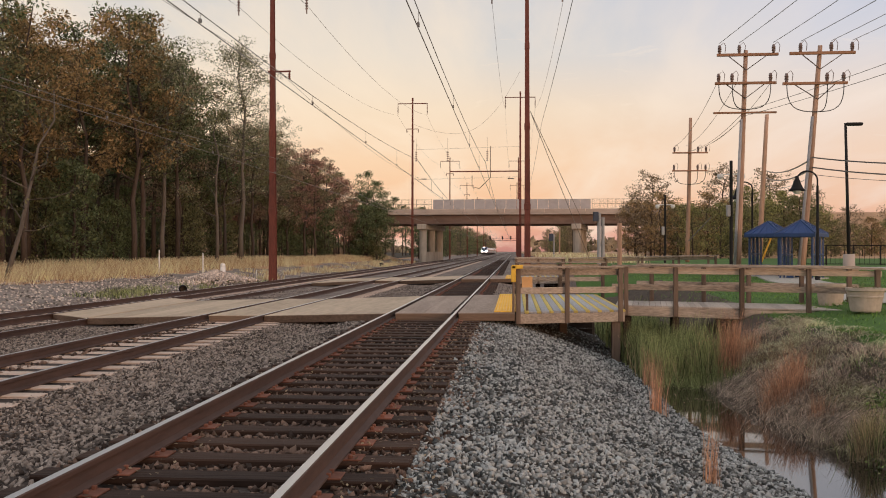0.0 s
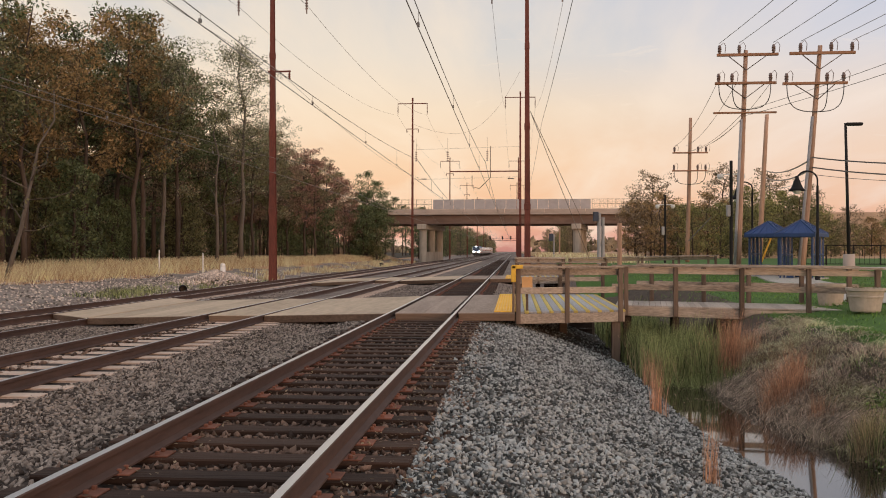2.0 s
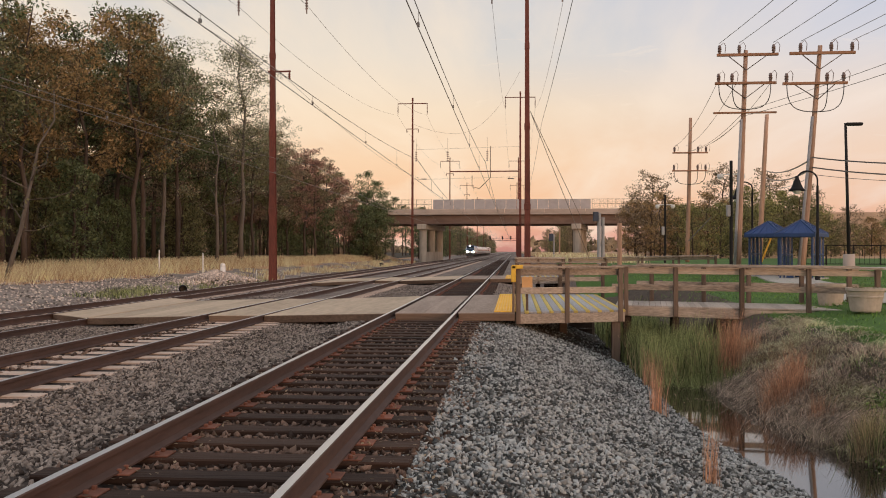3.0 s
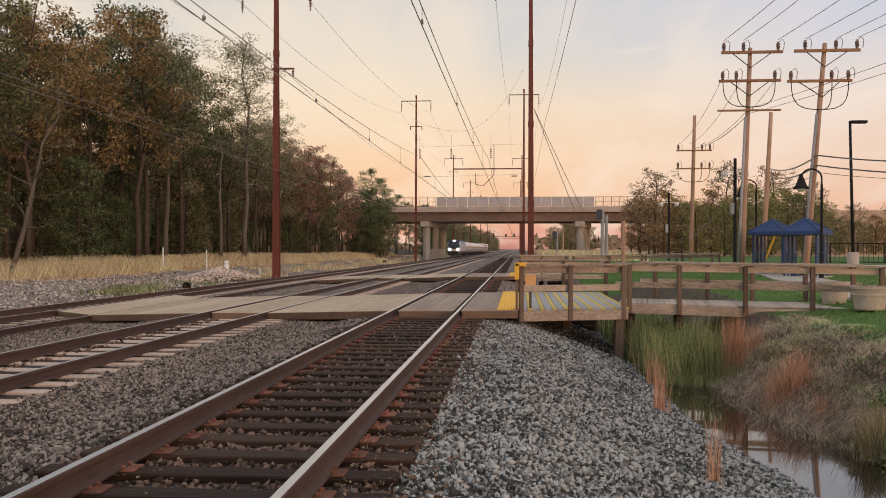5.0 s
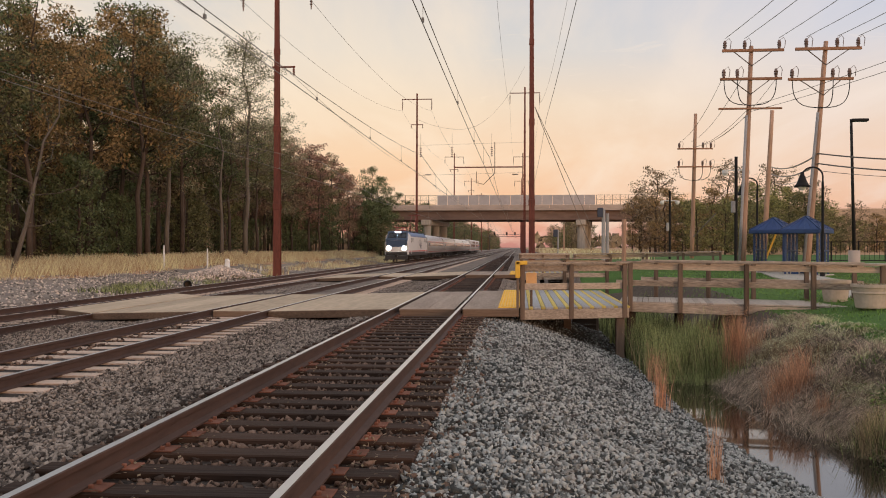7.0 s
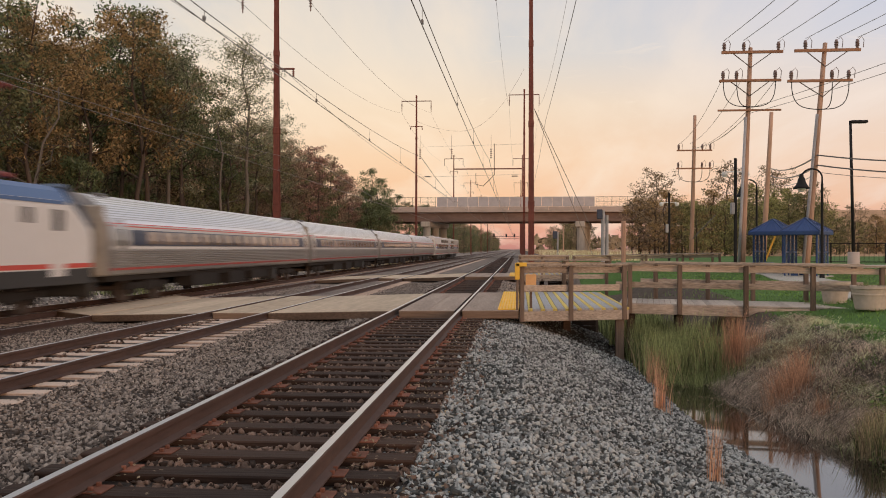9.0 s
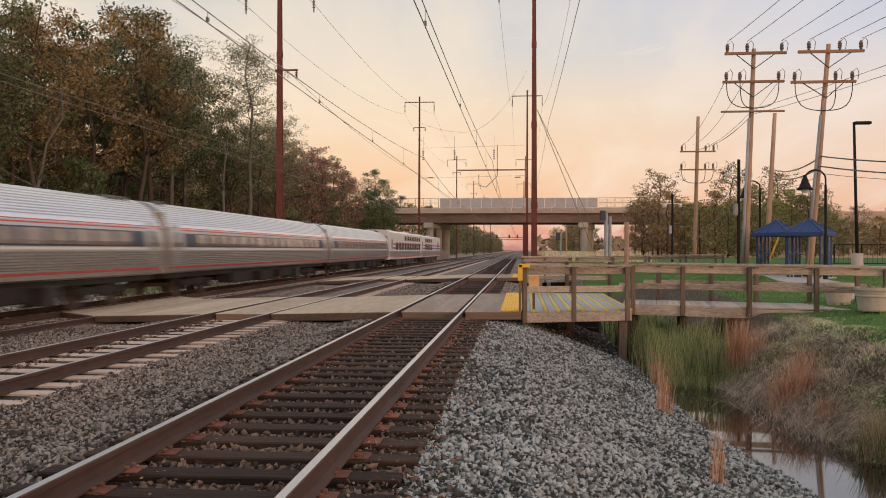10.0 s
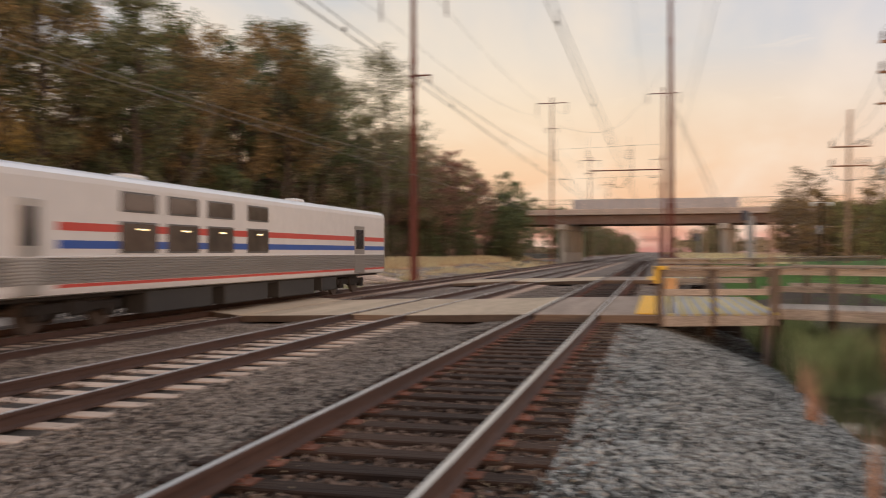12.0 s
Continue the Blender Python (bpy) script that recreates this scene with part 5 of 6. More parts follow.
rx = RNG.uniform(2.80, 4.35, 150)
ry = RNG.uniform(17.6, 21.6, 150)
blades("reeds", tufts(rx, ry, 3900, 0.11), 1.12, 0.20, 0.0085, M["reed"], "dense green and straw reeds standing in the ditch", "reeds", seg=3)
blades("reeds", tufts(rx, ry, 750, 0.14), 1.00, 0.42, 0.0075, M["strawreed"], "straw-coloured dead reeds among the green", "reeds", seg=3)
blades("reeds", tufts(RNG.uniform(2.8, 4.3, 40), RNG.uniform(16.9, 18.2, 40), 1500, 0.12), 0.62, 0.45, 0.006, M["reed"], "short reeds at the open water's edge", "reeds", seg=3)
blades("reeds", tufts(RNG.uniform(2.9, 4.6, 120), RNG.uniform(22.0, 33, 120), 4200, 0.15), 0.95, 0.25, 0.013, M["reed"], "reeds under and behind the boardwalk", "reeds", seg=3)
for cx, cy, n, h, r, lean, label in ((4.33, 17.6, 620, 1.25, 0.11, 0.22, "tall rust-coloured grass clump by the boardwalk"), (4.38, 14.4, 560, 0.92, 0.15, 0.42, "arching rust-coloured grass clump on the ditch bank"),
                                     (4.78, 14.9, 260, 0.80, 0.10, 0.25, "upright rust-coloured grass clump on the ditch bank"), (4.55, 13.2, 150, 0.55, 0.08, 0.3, "small rust-coloured grass clump on the ditch bank"),
                                     (2.22, 13.4, 100, 0.86, 0.06, 0.18, "thin rust-coloured grass tuft at the foot of the ballast"), (2.02, 8.9, 48, 0.74, 0.045, 0.18, "thin straw grass tuft at the foot of the ballast"),
                                     (2.72, 17.3, 120, 0.80, 0.10, 0.25, "straw-coloured grass tuft beside the reeds"), (4.85, 18.4, 240, 0.80, 0.14, 0.4, "straw-coloured grass clump by the boardwalk"),
                                     (4.12, 18.9, 160, 1.05, 0.10, 0.25, "rust-coloured grass clump under the boardwalk's edge")):
    blades("grass_clump", tufts([cx], [cy], n, r), h, lean, 0.0044, M["grass_red"], label, "grass clump", seg=4)
blades("grass_clump", tufts([4.50, 4.60], [11.35, 11.5], 330, 0.09), 0.72, 0.30, 0.005, M["strawreed"], "olive and orange grass clump on the ditch bank", "grass clump", seg=4)
blades("grass_clump", tufts([4.55], [11.4], 170, 0.11), 0.62, 0.35, 0.005, M["reed"], "green blades among the orange grass clump", "grass clump", seg=4)
# matted thatch hanging down to the water, and stalks combed over it
low_y = RNG.uniform(11.8, 17.2, 190)
low_x = np.interp(low_y, [10, 12, 14, 16, 17.5], [4.68, 4.55, 4.30, 4.08, 4.05]) + RNG.uniform(-0.05, 0.55, 190)
blades("dead_grass", tufts(low_x, low_y, 7500, 0.11), 0.46, 1.15, 0.0075, M["thatch"], "grey matted dead grass drooping down the bank", "grass", seg=3, droop=0.85)
blades("dead_stalks", tufts(RNG.uniform(4.1, 4.7, 22), RNG.uniform(12.3, 16.2, 22), 480, 0.18), 0.90, 1.2, 0.006, M["thatch"], "long pale dead stalks leaning over the bank", "grass", seg=4, droop=0.75)
# bank top: tussocks of several heights and colours with soil between them
rt = random.Random(5)


def bank_places(n, x0, x1, y0, y1):
    return [(rt.uniform(x0, x1), rt.uniform(y0, y1)) for _ in range(n)]


tussocks("bank_grass", bank_places(105, 4.35, 6.4, 11.5, 19.6), 52, 0.32, 0.10, "tan", "tan grass tussocks on top of the ditch bank")
tussocks("bank_grass", bank_places(60, 4.4, 6.2, 12.0, 19.6), 45, 0.46, 0.09, "thatch", "grey-brown grass tussocks on the ditch bank")
tussocks("bank_grass", bank_places(52, 5.0, 6.8, 13.5, 20.0), 45, 0.17, 0.17, "grass_grey", "short pale grass on top of the ditch bank", spread=1.3)
tussocks("bank_grass", bank_places(34, 4.3, 6.0, 11.0, 18.0), 46, 0.40, 0.12, "leaf_brown", "dark brown withered tussocks on the ditch bank")
tussocks("bank_grass", bank_places(70, 4.9, 7.2, 9.0, 15.0), 42, 0.24, 0.14, "tan", "tan grass along the lawn's edge")
tussocks("bank_grass", bank_places(55, 5.2, 7.0, 9.0, 18.5), 50, 0.12, 0.16, "grass_green", "green grass creeping over the bank top", spread=0.8)
leafy_weeds("bank_weeds", bank_places(34, 4.72, 5.7, 8.6, 12.8), 8500, 0.15, 0.36, 0.026, "weedleaf", "low leafy green weeds at the edge of the ditch")
leafy_weeds("bank_weeds", bank_places(16, 4.7, 5.9, 9.0, 13.6), 3000, 0.18, 0.26, 0.022, "leaf_olive", "dull olive weeds on the ditch bank")
leafy_weeds("water_scum", bank_places(14, 2.8, 3.9, 15.6, 18.2), 420, 0.16, 0.004, 0.016, "strawreed", "floating leaf scum on the ditch water")
lx, ly = RNG.uniform(5.6, 22, 40000), RNG.uniform(9, 46, 40000)
ok = lx > np.interp(ly, [8, 12, 15, 18, 20], [7.2, 6.8, 6.4, 5.8, 5.6])
lz = np.array([ground_z(a, b) for a, b in zip(lx[ok], ly[ok])]) - 0.01
blades("lawn_grass", np.stack([lx[ok], ly[ok], lz], 1), 0.085, 0.6, 0.012, M["grass_green"], "short mown green lawn beside the boardwalk", "grass", seg=1)
blades("far_field_grass", scatter(3.2, 9.5, 60, 165, 10), 0.75, 0.4, 0.035, M["grass_dry"], "dry yellow grass field before the bridge", "grass")



def fallen_leaves(n):
    """Dead leaves blown against the rail."""
    x = np.concatenate([T1 + G + 0.12 + np.abs(RNG.normal(size=n)) * 0.35, T1 - G + 0.1 + np.abs(RNG.normal(size=n // 3)) * 0.2])
    y = RNG.uniform(5, 19, len(x))
    p = np.stack([x, y, np.full(len(x), -0.165) + RNG.uniform(-0.03, 0.02, len(x))], 1)
    m = len(p)
    u = RNG.normal(size=(m, 3)) * np.array([1, 1, 0.35])
    u /= np.linalg.norm(u, axis=1)[:, None]
    w = np.cross(u, np.array([0.2, 0.1, 1.0]))
    s = RNG.uniform(0.012, 0.026, (m, 1))
    v = np.stack([p - u * s, p + w * s * 0.6, p + u * s, p - w * s * 0.6], 1).reshape(-1, 3)
    ob = new("fallen_leaves", fast_mesh("fallen_leaves", v, np.arange(m * 4).reshape(-1, 4), M["leaf_brown"]))
    return tagged(ob, "dry rust-coloured leaves blown against the rail", "leaves", kind="stuff")


fallen_leaves(900)

# ---------- trees ----------


def make_tree(name, h, crown_lo, crown_r, n_leaf, leaf, mat, bark, seed, limbs=11, gappy=0.0, squat=1.0, fill=0):
    """Meshes of one tree: a bent, tapering trunk with limbs, and a crown of leaves gathered about the limb ends."""
    rng = random.Random(seed)
    g = Geo()
    base = h * 0.0095 + 0.04
    trunk = [Vector((rng.uniform(-1, 1) * 0.034 * h * (k / 7), rng.uniform(-1, 1) * 0.034 * h * (k / 7), h * 0.93 * k / 7)) for k in range(8)]

    def rad(t):
        return base * (1 - 0.86 * t) + 0.012

    def at(t):
        q = t * 7
        i = min(6, int(q))
        return trunk[i].lerp(trunk[i + 1], q - i)
    g.tube(trunk[0] - Vector((0, 0, 0.4)), trunk[0] + Vector((0, 0, 0.3)), base * 1.5, rad(0), 8)
    g.path(trunk, [rad(i / 7) for i in range(8)], 7)
    ends = []
    for k in range(limbs):
        t = crown_lo + (0.97 - crown_lo) * (k + rng.random() * 0.6) / limbs
        a = k * 2.4 + rng.uniform(-0.5, 0.5)
        up = rng.uniform(0.25, 0.75)
        shape = math.sin(math.pi * min(1, 0.18 + 0.80 * (t - crown_lo) / (1 - crown_lo))) ** 0.7
        l = crown_r * shape * rng.uniform(0.6, 1.15)
        p0 = at(t)
        p1 = p0 + Vector((math.cos(a) * l * 0.5, math.sin(a) * l * 0.5, l * up * 0.35))
        p2 = p0 + Vector((math.cos(a + 0.2) * l, math.sin(a + 0.2) * l, l * up))
        r = rad(t) * 0.5
        g.path([p0, p1, p2], [r, r * 0.65, r * 0.2], 3)
        ends += [(p1, 0.27 * crown_r), (p2, 0.25 * crown_r), (p1.lerp(p2, 0.5), 0.24 * crown_r)]
        for s in range(3):
            b = p1.lerp(p2, 0.2 + 0.3 * s)
            c = b + Vector((rng.uniform(-1, 1), rng.uniform(-1, 1), rng.uniform(0.0, 0.9))) * l * 0.42
            g.path([b, c], [r * 0.32, r * 0.08], 3)
            ends.append((c, 0.24 * crown_r))
    ends.append((at(0.99), 0.22 * crown_r))
    for k in range(fill):
        q = crown_lo * 0.6 + (0.97 - crown_lo * 0.6) * (k + 0.5) / fill
        for s in range(3):
            a = rng.uniform(0, 6.28)
            w = crown_r * 0.55 * math.sin(math.pi * (0.22 + 0.70 * q))
            ends.append((at(q) + Vector((math.cos(a) * w, math.sin(a) * w, 0)), 0.30 * crown_r))
    tm = g.data("trunk", bark, True)
    n_leaf, leaf = int(n_leaf * 1.55), leaf * 0.90
    c = np.array([e[0][:] for e in ends])
    rr = np.array([e[1] for e in ends])
    r2 = np.random.default_rng(seed)
    if gappy:
        k = r2.random(len(c)) > gappy
        c, rr = c[k], rr[k]
    i = r2.integers(0, len(c), n_leaf)
    d = r2.normal(size=(n_leaf, 3))
    d /= np.linalg.norm(d, axis=1)[:, None]
    p = c[i] + d * (rr[i] * r2.random(n_leaf) ** 0.45)[:, None] * np.array([1, 1, 0.62 * squat])
    u = r2.normal(size=(n_leaf, 3))
    u /= np.linalg.norm(u, axis=1)[:, None]
    w = np.cross(u, r2.normal(size=(n_leaf, 3)))
    w /= np.linalg.norm(w, axis=1)[:, None]
    s = (leaf * r2.uniform(0.5, 1.3, n_leaf))[:, None]
    v = np.stack([p - u * s, p + w * s * 0.62, p + u * s * 0.9 - w * s * 0.35], 1).reshape(-1, 3)
    f = np.arange(n_leaf * 3).reshape(-1, 3)
    return tm, fast_mesh("crown", v, f, mat)


def tree(name, meshes, x, y, scale, turn, label, group, z=None):
    t = thing(name, label, "tree", group, m=pose(x, y, ground_z(x, y) - 0.1 if z is None else z, 0, 0, turn) @ Matrix.Diagonal((scale, scale, scale, 1)))
    part("trunk", meshes[0], None, t)
    part("crown", meshes[1], None, t)
    return t


KINDS = {
    "green": (make_tree("t", 24, 0.38, 4.6, 3000, 0.215, M["leaf_green"], M["bark"], 1, 19, 0.44), "tall green-leaved tree at the wood edge"),
    "olive": (make_tree("t", 24, 0.32, 4.4, 3000, 0.215, M["leaf_olive"], M["bark"], 2, 19, 0.44), "tall olive-leaved tree at the wood edge"),
    "orange": (make_tree("t", 23, 0.34, 4.8, 3000, 0.215, M["leaf_orange"], M["bark"], 3, 18, 0.46), "tall autumn tree with orange-brown leaves"),
    "amber": (make_tree("t", 24, 0.22, 4.8, 3400, 0.215, M["leaf_amber"], M["bark"], 13, 20, 0.25), "tall autumn tree with amber and yellow-green leaves"),
    "brown": (make_tree("t", 23, 0.30, 4.2, 2900, 0.205, M["leaf_brown"], M["bark"], 4, 19, 0.35), "tall tree with thin brown autumn leaves"),
    "red": (make_tree("t", 20, 0.25, 4.4, 3000, 0.22, M["leaf_red"], M["bark"], 5, 18, 0.15), "dull red autumn tree at the wood edge"),
    "pale": (make_tree("t", 26, 0.46, 4.6, 7000, 0.145, M["leaf_pale"], M["palebark"], 6, 34, 0.08, fill=5), "tall pale tree with sparse yellowing leaves"),
    "bare": (make_tree("t", 16, 0.25, 3.6, 120, 0.2, M["leaf_olive"], M["palebark"], 7, 13), "pale leaning tree with almost bare branches"),
    "under": (make_tree("t", 8, 0.05, 2.6, 2300, 0.17, M["leaf_olive"], M["bark"], 8, 18, fill=10), "young olive-green tree in the understorey"),
    "under2": (make_tree("t", 8, 0.05, 2.6, 2300, 0.17, M["leaf_green"], M["bark"], 9, 18, fill=10), "young green tree in the understorey"),
    "rusty": (make_tree("t", 9, 0.05, 2.7, 2300, 0.165, M["leaf_orange"], M["bark"], 10, 18, fill=9), "small autumn tree with orange leaves"),
    "shrub": (make_tree("t", 8, 0.05, 2.6, 2600, 0.155, M["leaf_lawn"], M["bark"], 14, 18, fill=10), "small yellow-green autumn tree"),
    "mauve": (make_tree("t", 10, 0.08, 2.7, 1600, 0.16, M["leaf_brown"], M["bark"], 11, 22, fill=9), "small thin-leaved tree with pale brown leaves"),
}


def plant(kind, x, y, scale, group, z=None):
    meshes, label = KINDS[kind]
    return tree("tree", meshes, x, y, scale, random.uniform(0, 360), label, group, z)


def wood_edge(y):
    return lerp(y, [(30, -33.0), (110, -31.5), (150, -28.0), (172, -25.0)])


CANOPY = [(30, 23), (48, 21.5), (56, 22), (63, 25.5), (68, 25.5), (71, 23.5), (75, 23.5), (79, 20.0), (83, 16.5), (88, 18.0), (98, 19.0), (106, 20.0), (114, 18.8), (131, 18.6), (148, 18.2), (160, 13.5), (175, 11)]


def canopy(x, y):
    """Height of the wood's top, which rises and dips along its edge and climbs gently inwards."""
    return lerp(31 * y / -x, CANOPY) * (-x / 31) ** 0.95


TALL = {"amber": 24.5, "green": 24.5, "olive": 24.5, "orange": 23.5, "brown": 23.5, "red": 20.5, "pale": 26.5}
rw = random.Random(21)
for row, (back, step) in enumerate(((0.0, 5.2), (4.5, 4.6), (9.5, 4.8), (15.0, 7.5), (24.0, 11.0))):
    y = 36 + row * 1.3
    while y < 166:
        far = y > 108
        pick = rw.choice(["amber", "orange", "amber", "olive"] if y < 44 else ["olive", "green", "orange", "olive", "brown"] if y < 56 else ["orange", "olive", "green", "orange", "brown", "olive"] if y < 72 else (["green", "green", "olive", "green", "brown"] if not far else ["red", "brown", "red", "olive", "brown", "red"]))
        tx, ty = wood_edge(y) - back - rw.uniform(0, 2.6), y + rw.uniform(-1.5, 1.5)
        plant(pick, tx, ty, canopy(tx, ty) / TALL[pick] * rw.uniform(0.80, 1.0) * (1.0, 0.94, 0.82, 0.70, 0.60)[row], "trees of the wood")
        y += step * rw.uniform(0.8, 1.25)
for y in np.arange(34, 168, 3.4):
    plant(rw.choice(["under", "under2", "under2", "under2", "under"]), wood_edge(y) - rw.uniform(0.4, 8.0), y + rw.uniform(-1.5, 1.5), rw.uniform(0.5, 1.15), "young trees of the wood")
plant("pale", -29.0, 88.0, 0.96, "trees of the wood")
plant("bare", -28.6, 79.5, 1.0, "trees of the wood")
plant("pale", -32.5, 76.0, 0.86, "trees of the wood")
plant("pale", -30.5, 104.0, 0.74, "trees of the wood")
lean = plant("bare", -27.4, 43.6, 0.72, "trees of the wood")
lean.matrix_world = pose(-27.4, 43.6, ground_z(-27.4, 43.6) - 0.1, 0, 17, 0) @ Matrix.Diagonal((0.72, 0.72, 0.72, 1))
plant("green", -26.0, 157.0, 0.66, "trees of the wood"), plant("green", -27.0, 154.0, 0.72, "trees of the wood")
for x, y, k in ((-25.5, 156, 1.35), (-26.5, 166, 1.3), (-28.5, 160, 1.7), (-24.6, 150, 0.8), (-27, 150, 1.3)):
    plant("under2" if k > 1.2 else "under", x, y, k, "trees of the wood")
# beyond the bridge
for y in np.arange(205, 900, 15):
    plant(rw.choice(["under", "under2", "under2", "mauve"]), -21.5 - rw.uniform(0, 4), y, rw.uniform(1.2, 1.7), "trees beyond the bridge")
    if y < 560:
        plant(rw.choice(["green", "olive", "brown"]), -31 - rw.uniform(0, 5), y + 6, rw.uniform(0.6, 0.75), "trees beyond the bridge")
    if y < 560:
        plant(rw.choice(["under", "under2", "mauve"]), 12 + rw.uniform(0, 6) + (y - 205) * 0.02, y + 3, rw.uniform(0.9, 1.35), "trees beyond the bridge")
# lawn side
for x, y, s, kind in ((17.8, 128, 1.0, "rusty"), (18.9, 120, 1.25, "mauve"), (18.8, 112, 1.0, "rusty"), (21.8, 116, 0.95, "under"), (22.1, 108, 0.9, "shrub"), (26.1, 118, 1.05, "rusty"), (29.1, 122, 1.35, "mauve"),
                       (23.6, 100, 0.85, "shrub"), (26.5, 104, 0.9, "under"), (30.5, 112, 1.2, "shrub"), (34.1, 118, 1.25, "mauve"), (27.4, 96, 0.85, "shrub"), (32.0, 104, 1.05, "shrub"), (32.6, 100, 0.95, "under"), (37.0, 108, 0.85, "shrub"),
                       (49.4, 130, 0.80, "mauve"), (56.5, 140, 0.75, "rusty"), (57.6, 135, 0.85, "mauve"), (57.7, 128, 0.85, "mauve"), (26.9, 62, 0.42, "shrub"), (27.4, 60, 0.5, "shrub"), (21.1, 140, 0.9, "mauve"), (43.9, 122, 0.7, "under")):
    plant(kind, x, y, s, "trees beyond the lawn")


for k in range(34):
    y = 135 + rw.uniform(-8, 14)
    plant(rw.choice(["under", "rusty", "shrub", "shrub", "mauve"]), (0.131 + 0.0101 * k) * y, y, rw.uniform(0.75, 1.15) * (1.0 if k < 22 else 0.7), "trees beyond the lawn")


def leaf_wall():
    """Far part of the wood, too deep to tell its trees apart."""
    n = 30000
    y = RNG.uniform(20, 260, n)
    x = -62 - RNG.uniform(0, 14, n)
    z = 15 * RNG.random(n) ** 0.8
    p = np.stack([x, y, z], 1)
    u = RNG.normal(size=(n, 3))
    u /= np.linalg.norm(u, axis=1)[:, None]
    w = np.cross(u, RNG.normal(size=(n, 3)))
    w /= np.linalg.norm(w, axis=1)[:, None]
    s = RNG.uniform(0.5, 1.0, (n, 1))
    v = np.stack([p - u * s, p + w * s * 0.6, p + u * s, p - w * s * 0.6], 1).reshape(-1, 3)
    ob = new("deep_wood", fast_mesh("deep_wood", v, np.arange(n * 4).reshape(-1, 4), M["leaf_olive"]))
    return tagged(ob, "dark depth of the wood behind the edge trees", "woods", kind="stuff")


leaf_wall()

# ---------- lawn side: poles, lamps, shelters ----------


def insulator(g, p, up=0.38):
    x, y, z = p
    g.lathe(p, [(0.03, 0), (0.07, 0.02), (0.07, 0.10), (0.105, 0.12), (0.07, 0.16), (0.105, 0.20), (0.07, 0.24), (0.10, 0.28), (0.05, up), (0.0, up)], 8)


def utility_pole(base, top, r0, r1, arms, label, conduit=False):
    """arms: (height z, half width, offset, insulator places, loops, thick)"""
    t = thing("utility_pole", label, "utility pole", "utility poles")
    b, tp = Vector(base), Vector(top)
    g = Geo()
    n = 6
    g.path([b.lerp(tp, k / n) for k in range(n + 1)], [r0 + (r1 - r0) * k / n for k in range(n + 1)], 12)
    part("pole", g, M["polewood"], t, smooth=True)
    if conduit:
        g = Geo()
        e = b.lerp(tp, 0.70)
        g.tube(b + Vector((-0.20, -0.12, 0)), e + Vector((-0.13, -0.12, 0)), 0.075, 0.07, 8)
        part("conduit", g, M["palegrey"], t, "grey conduit strapped to the pole", smooth=True)
    for z, half, off, ins, loops, thick in arms:
        k = (z - b.z) / (tp.z - b.z)
        c = b.lerp(tp, k) + Vector((off, -0.16, 0))
        g = Geo()
        g.beam(c + Vector((-half, 0, 0)), c + Vector((half, 0, 0)), 0.10, thick, 0.01)
        a = part("crossarm", g, M["armwood"], t)
        if thick > 0.11:
            g = Geo()
            for s in (-1, 1):
                g.beam(c + Vector((s * half * 0.62, 0.02, -0.05)), c + Vector((-off, 0.05, -0.75)), 0.03, 0.04)
            part("brace", g, M["steel"], t)
        for dx in ins:
            g = Geo()
            insulator(g, c + Vector((dx, 0, thick / 2)), 0.42)
            g.path([c + Vector((dx + 0.02, 0, 0.45)), c + Vector((dx + 0.20, 0, 0.62)), c + Vector((dx + 0.30, 0, 0.45)), c + Vector((dx + 0.26, 0, 0.10))], 0.016, 4)
            part("insulator", g, M["insulator"], a)
        if loops:
            for dx in ins:
                g = Geo()
                e = Vector((-off * 0.5, 0, -loops))
                pts = []
                for q in range(9):
                    u = q / 8
                    pts.append(c + Vector((dx * (1 - u ** 2.2) + e.x * u ** 2.2, -0.05, -0.05 - loops * (1 - (1 - u) ** 2.4))))
                g.path(pts, 0.022, 5)
                part("cable_loop", g, M["black"], t)
    return t


utility_pole((10.99, 43.08, -0.1), (11.41, 43.09, 11.35), 0.15, 0.10, [
    (11.10, 1.48, 0.05, (-1.35, -0.40, 1.25), 0, 0.14), (9.70, 1.48, 0.0, (-1.30, -0.65, 1.20), 1.25, 0.13), (8.24, 1.52, 0.02, (), 0, 0.09)],
    "brown wooden utility pole with three crossarms, insulators and cable loops", True)
utility_pole((13.45, 41.29, -0.1), (14.36, 41.33, 11.1), 0.155, 0.10, [
    (10.72, 1.50, 0.08, (-1.0, 0.40, 1.35), 0, 0.14), (9.30, 1.48, -0.15, (-1.30, 0.55, 1.30), 1.30, 0.13)],
    "leaning wooden utility pole with two crossarms and a conduit", True)
utility_pole((13.37, 67.37, 0.3), (13.64, 67.36, 11.78), 0.17, 0.12, [
    (9.05, 1.35, 0.0, (-1.2, 0.6, 1.2), 0, 0.11), (7.65, 1.35, 0.0, (-1.2, 0.6, 1.2), 1.0, 0.11)], "grey-brown wooden utility pole further down the lawn")
utility_pole((17.2, 61.68, 0.3), (17.78, 61.69, 11.08), 0.19, 0.13, [], "plain wooden utility pole behind the shelters")

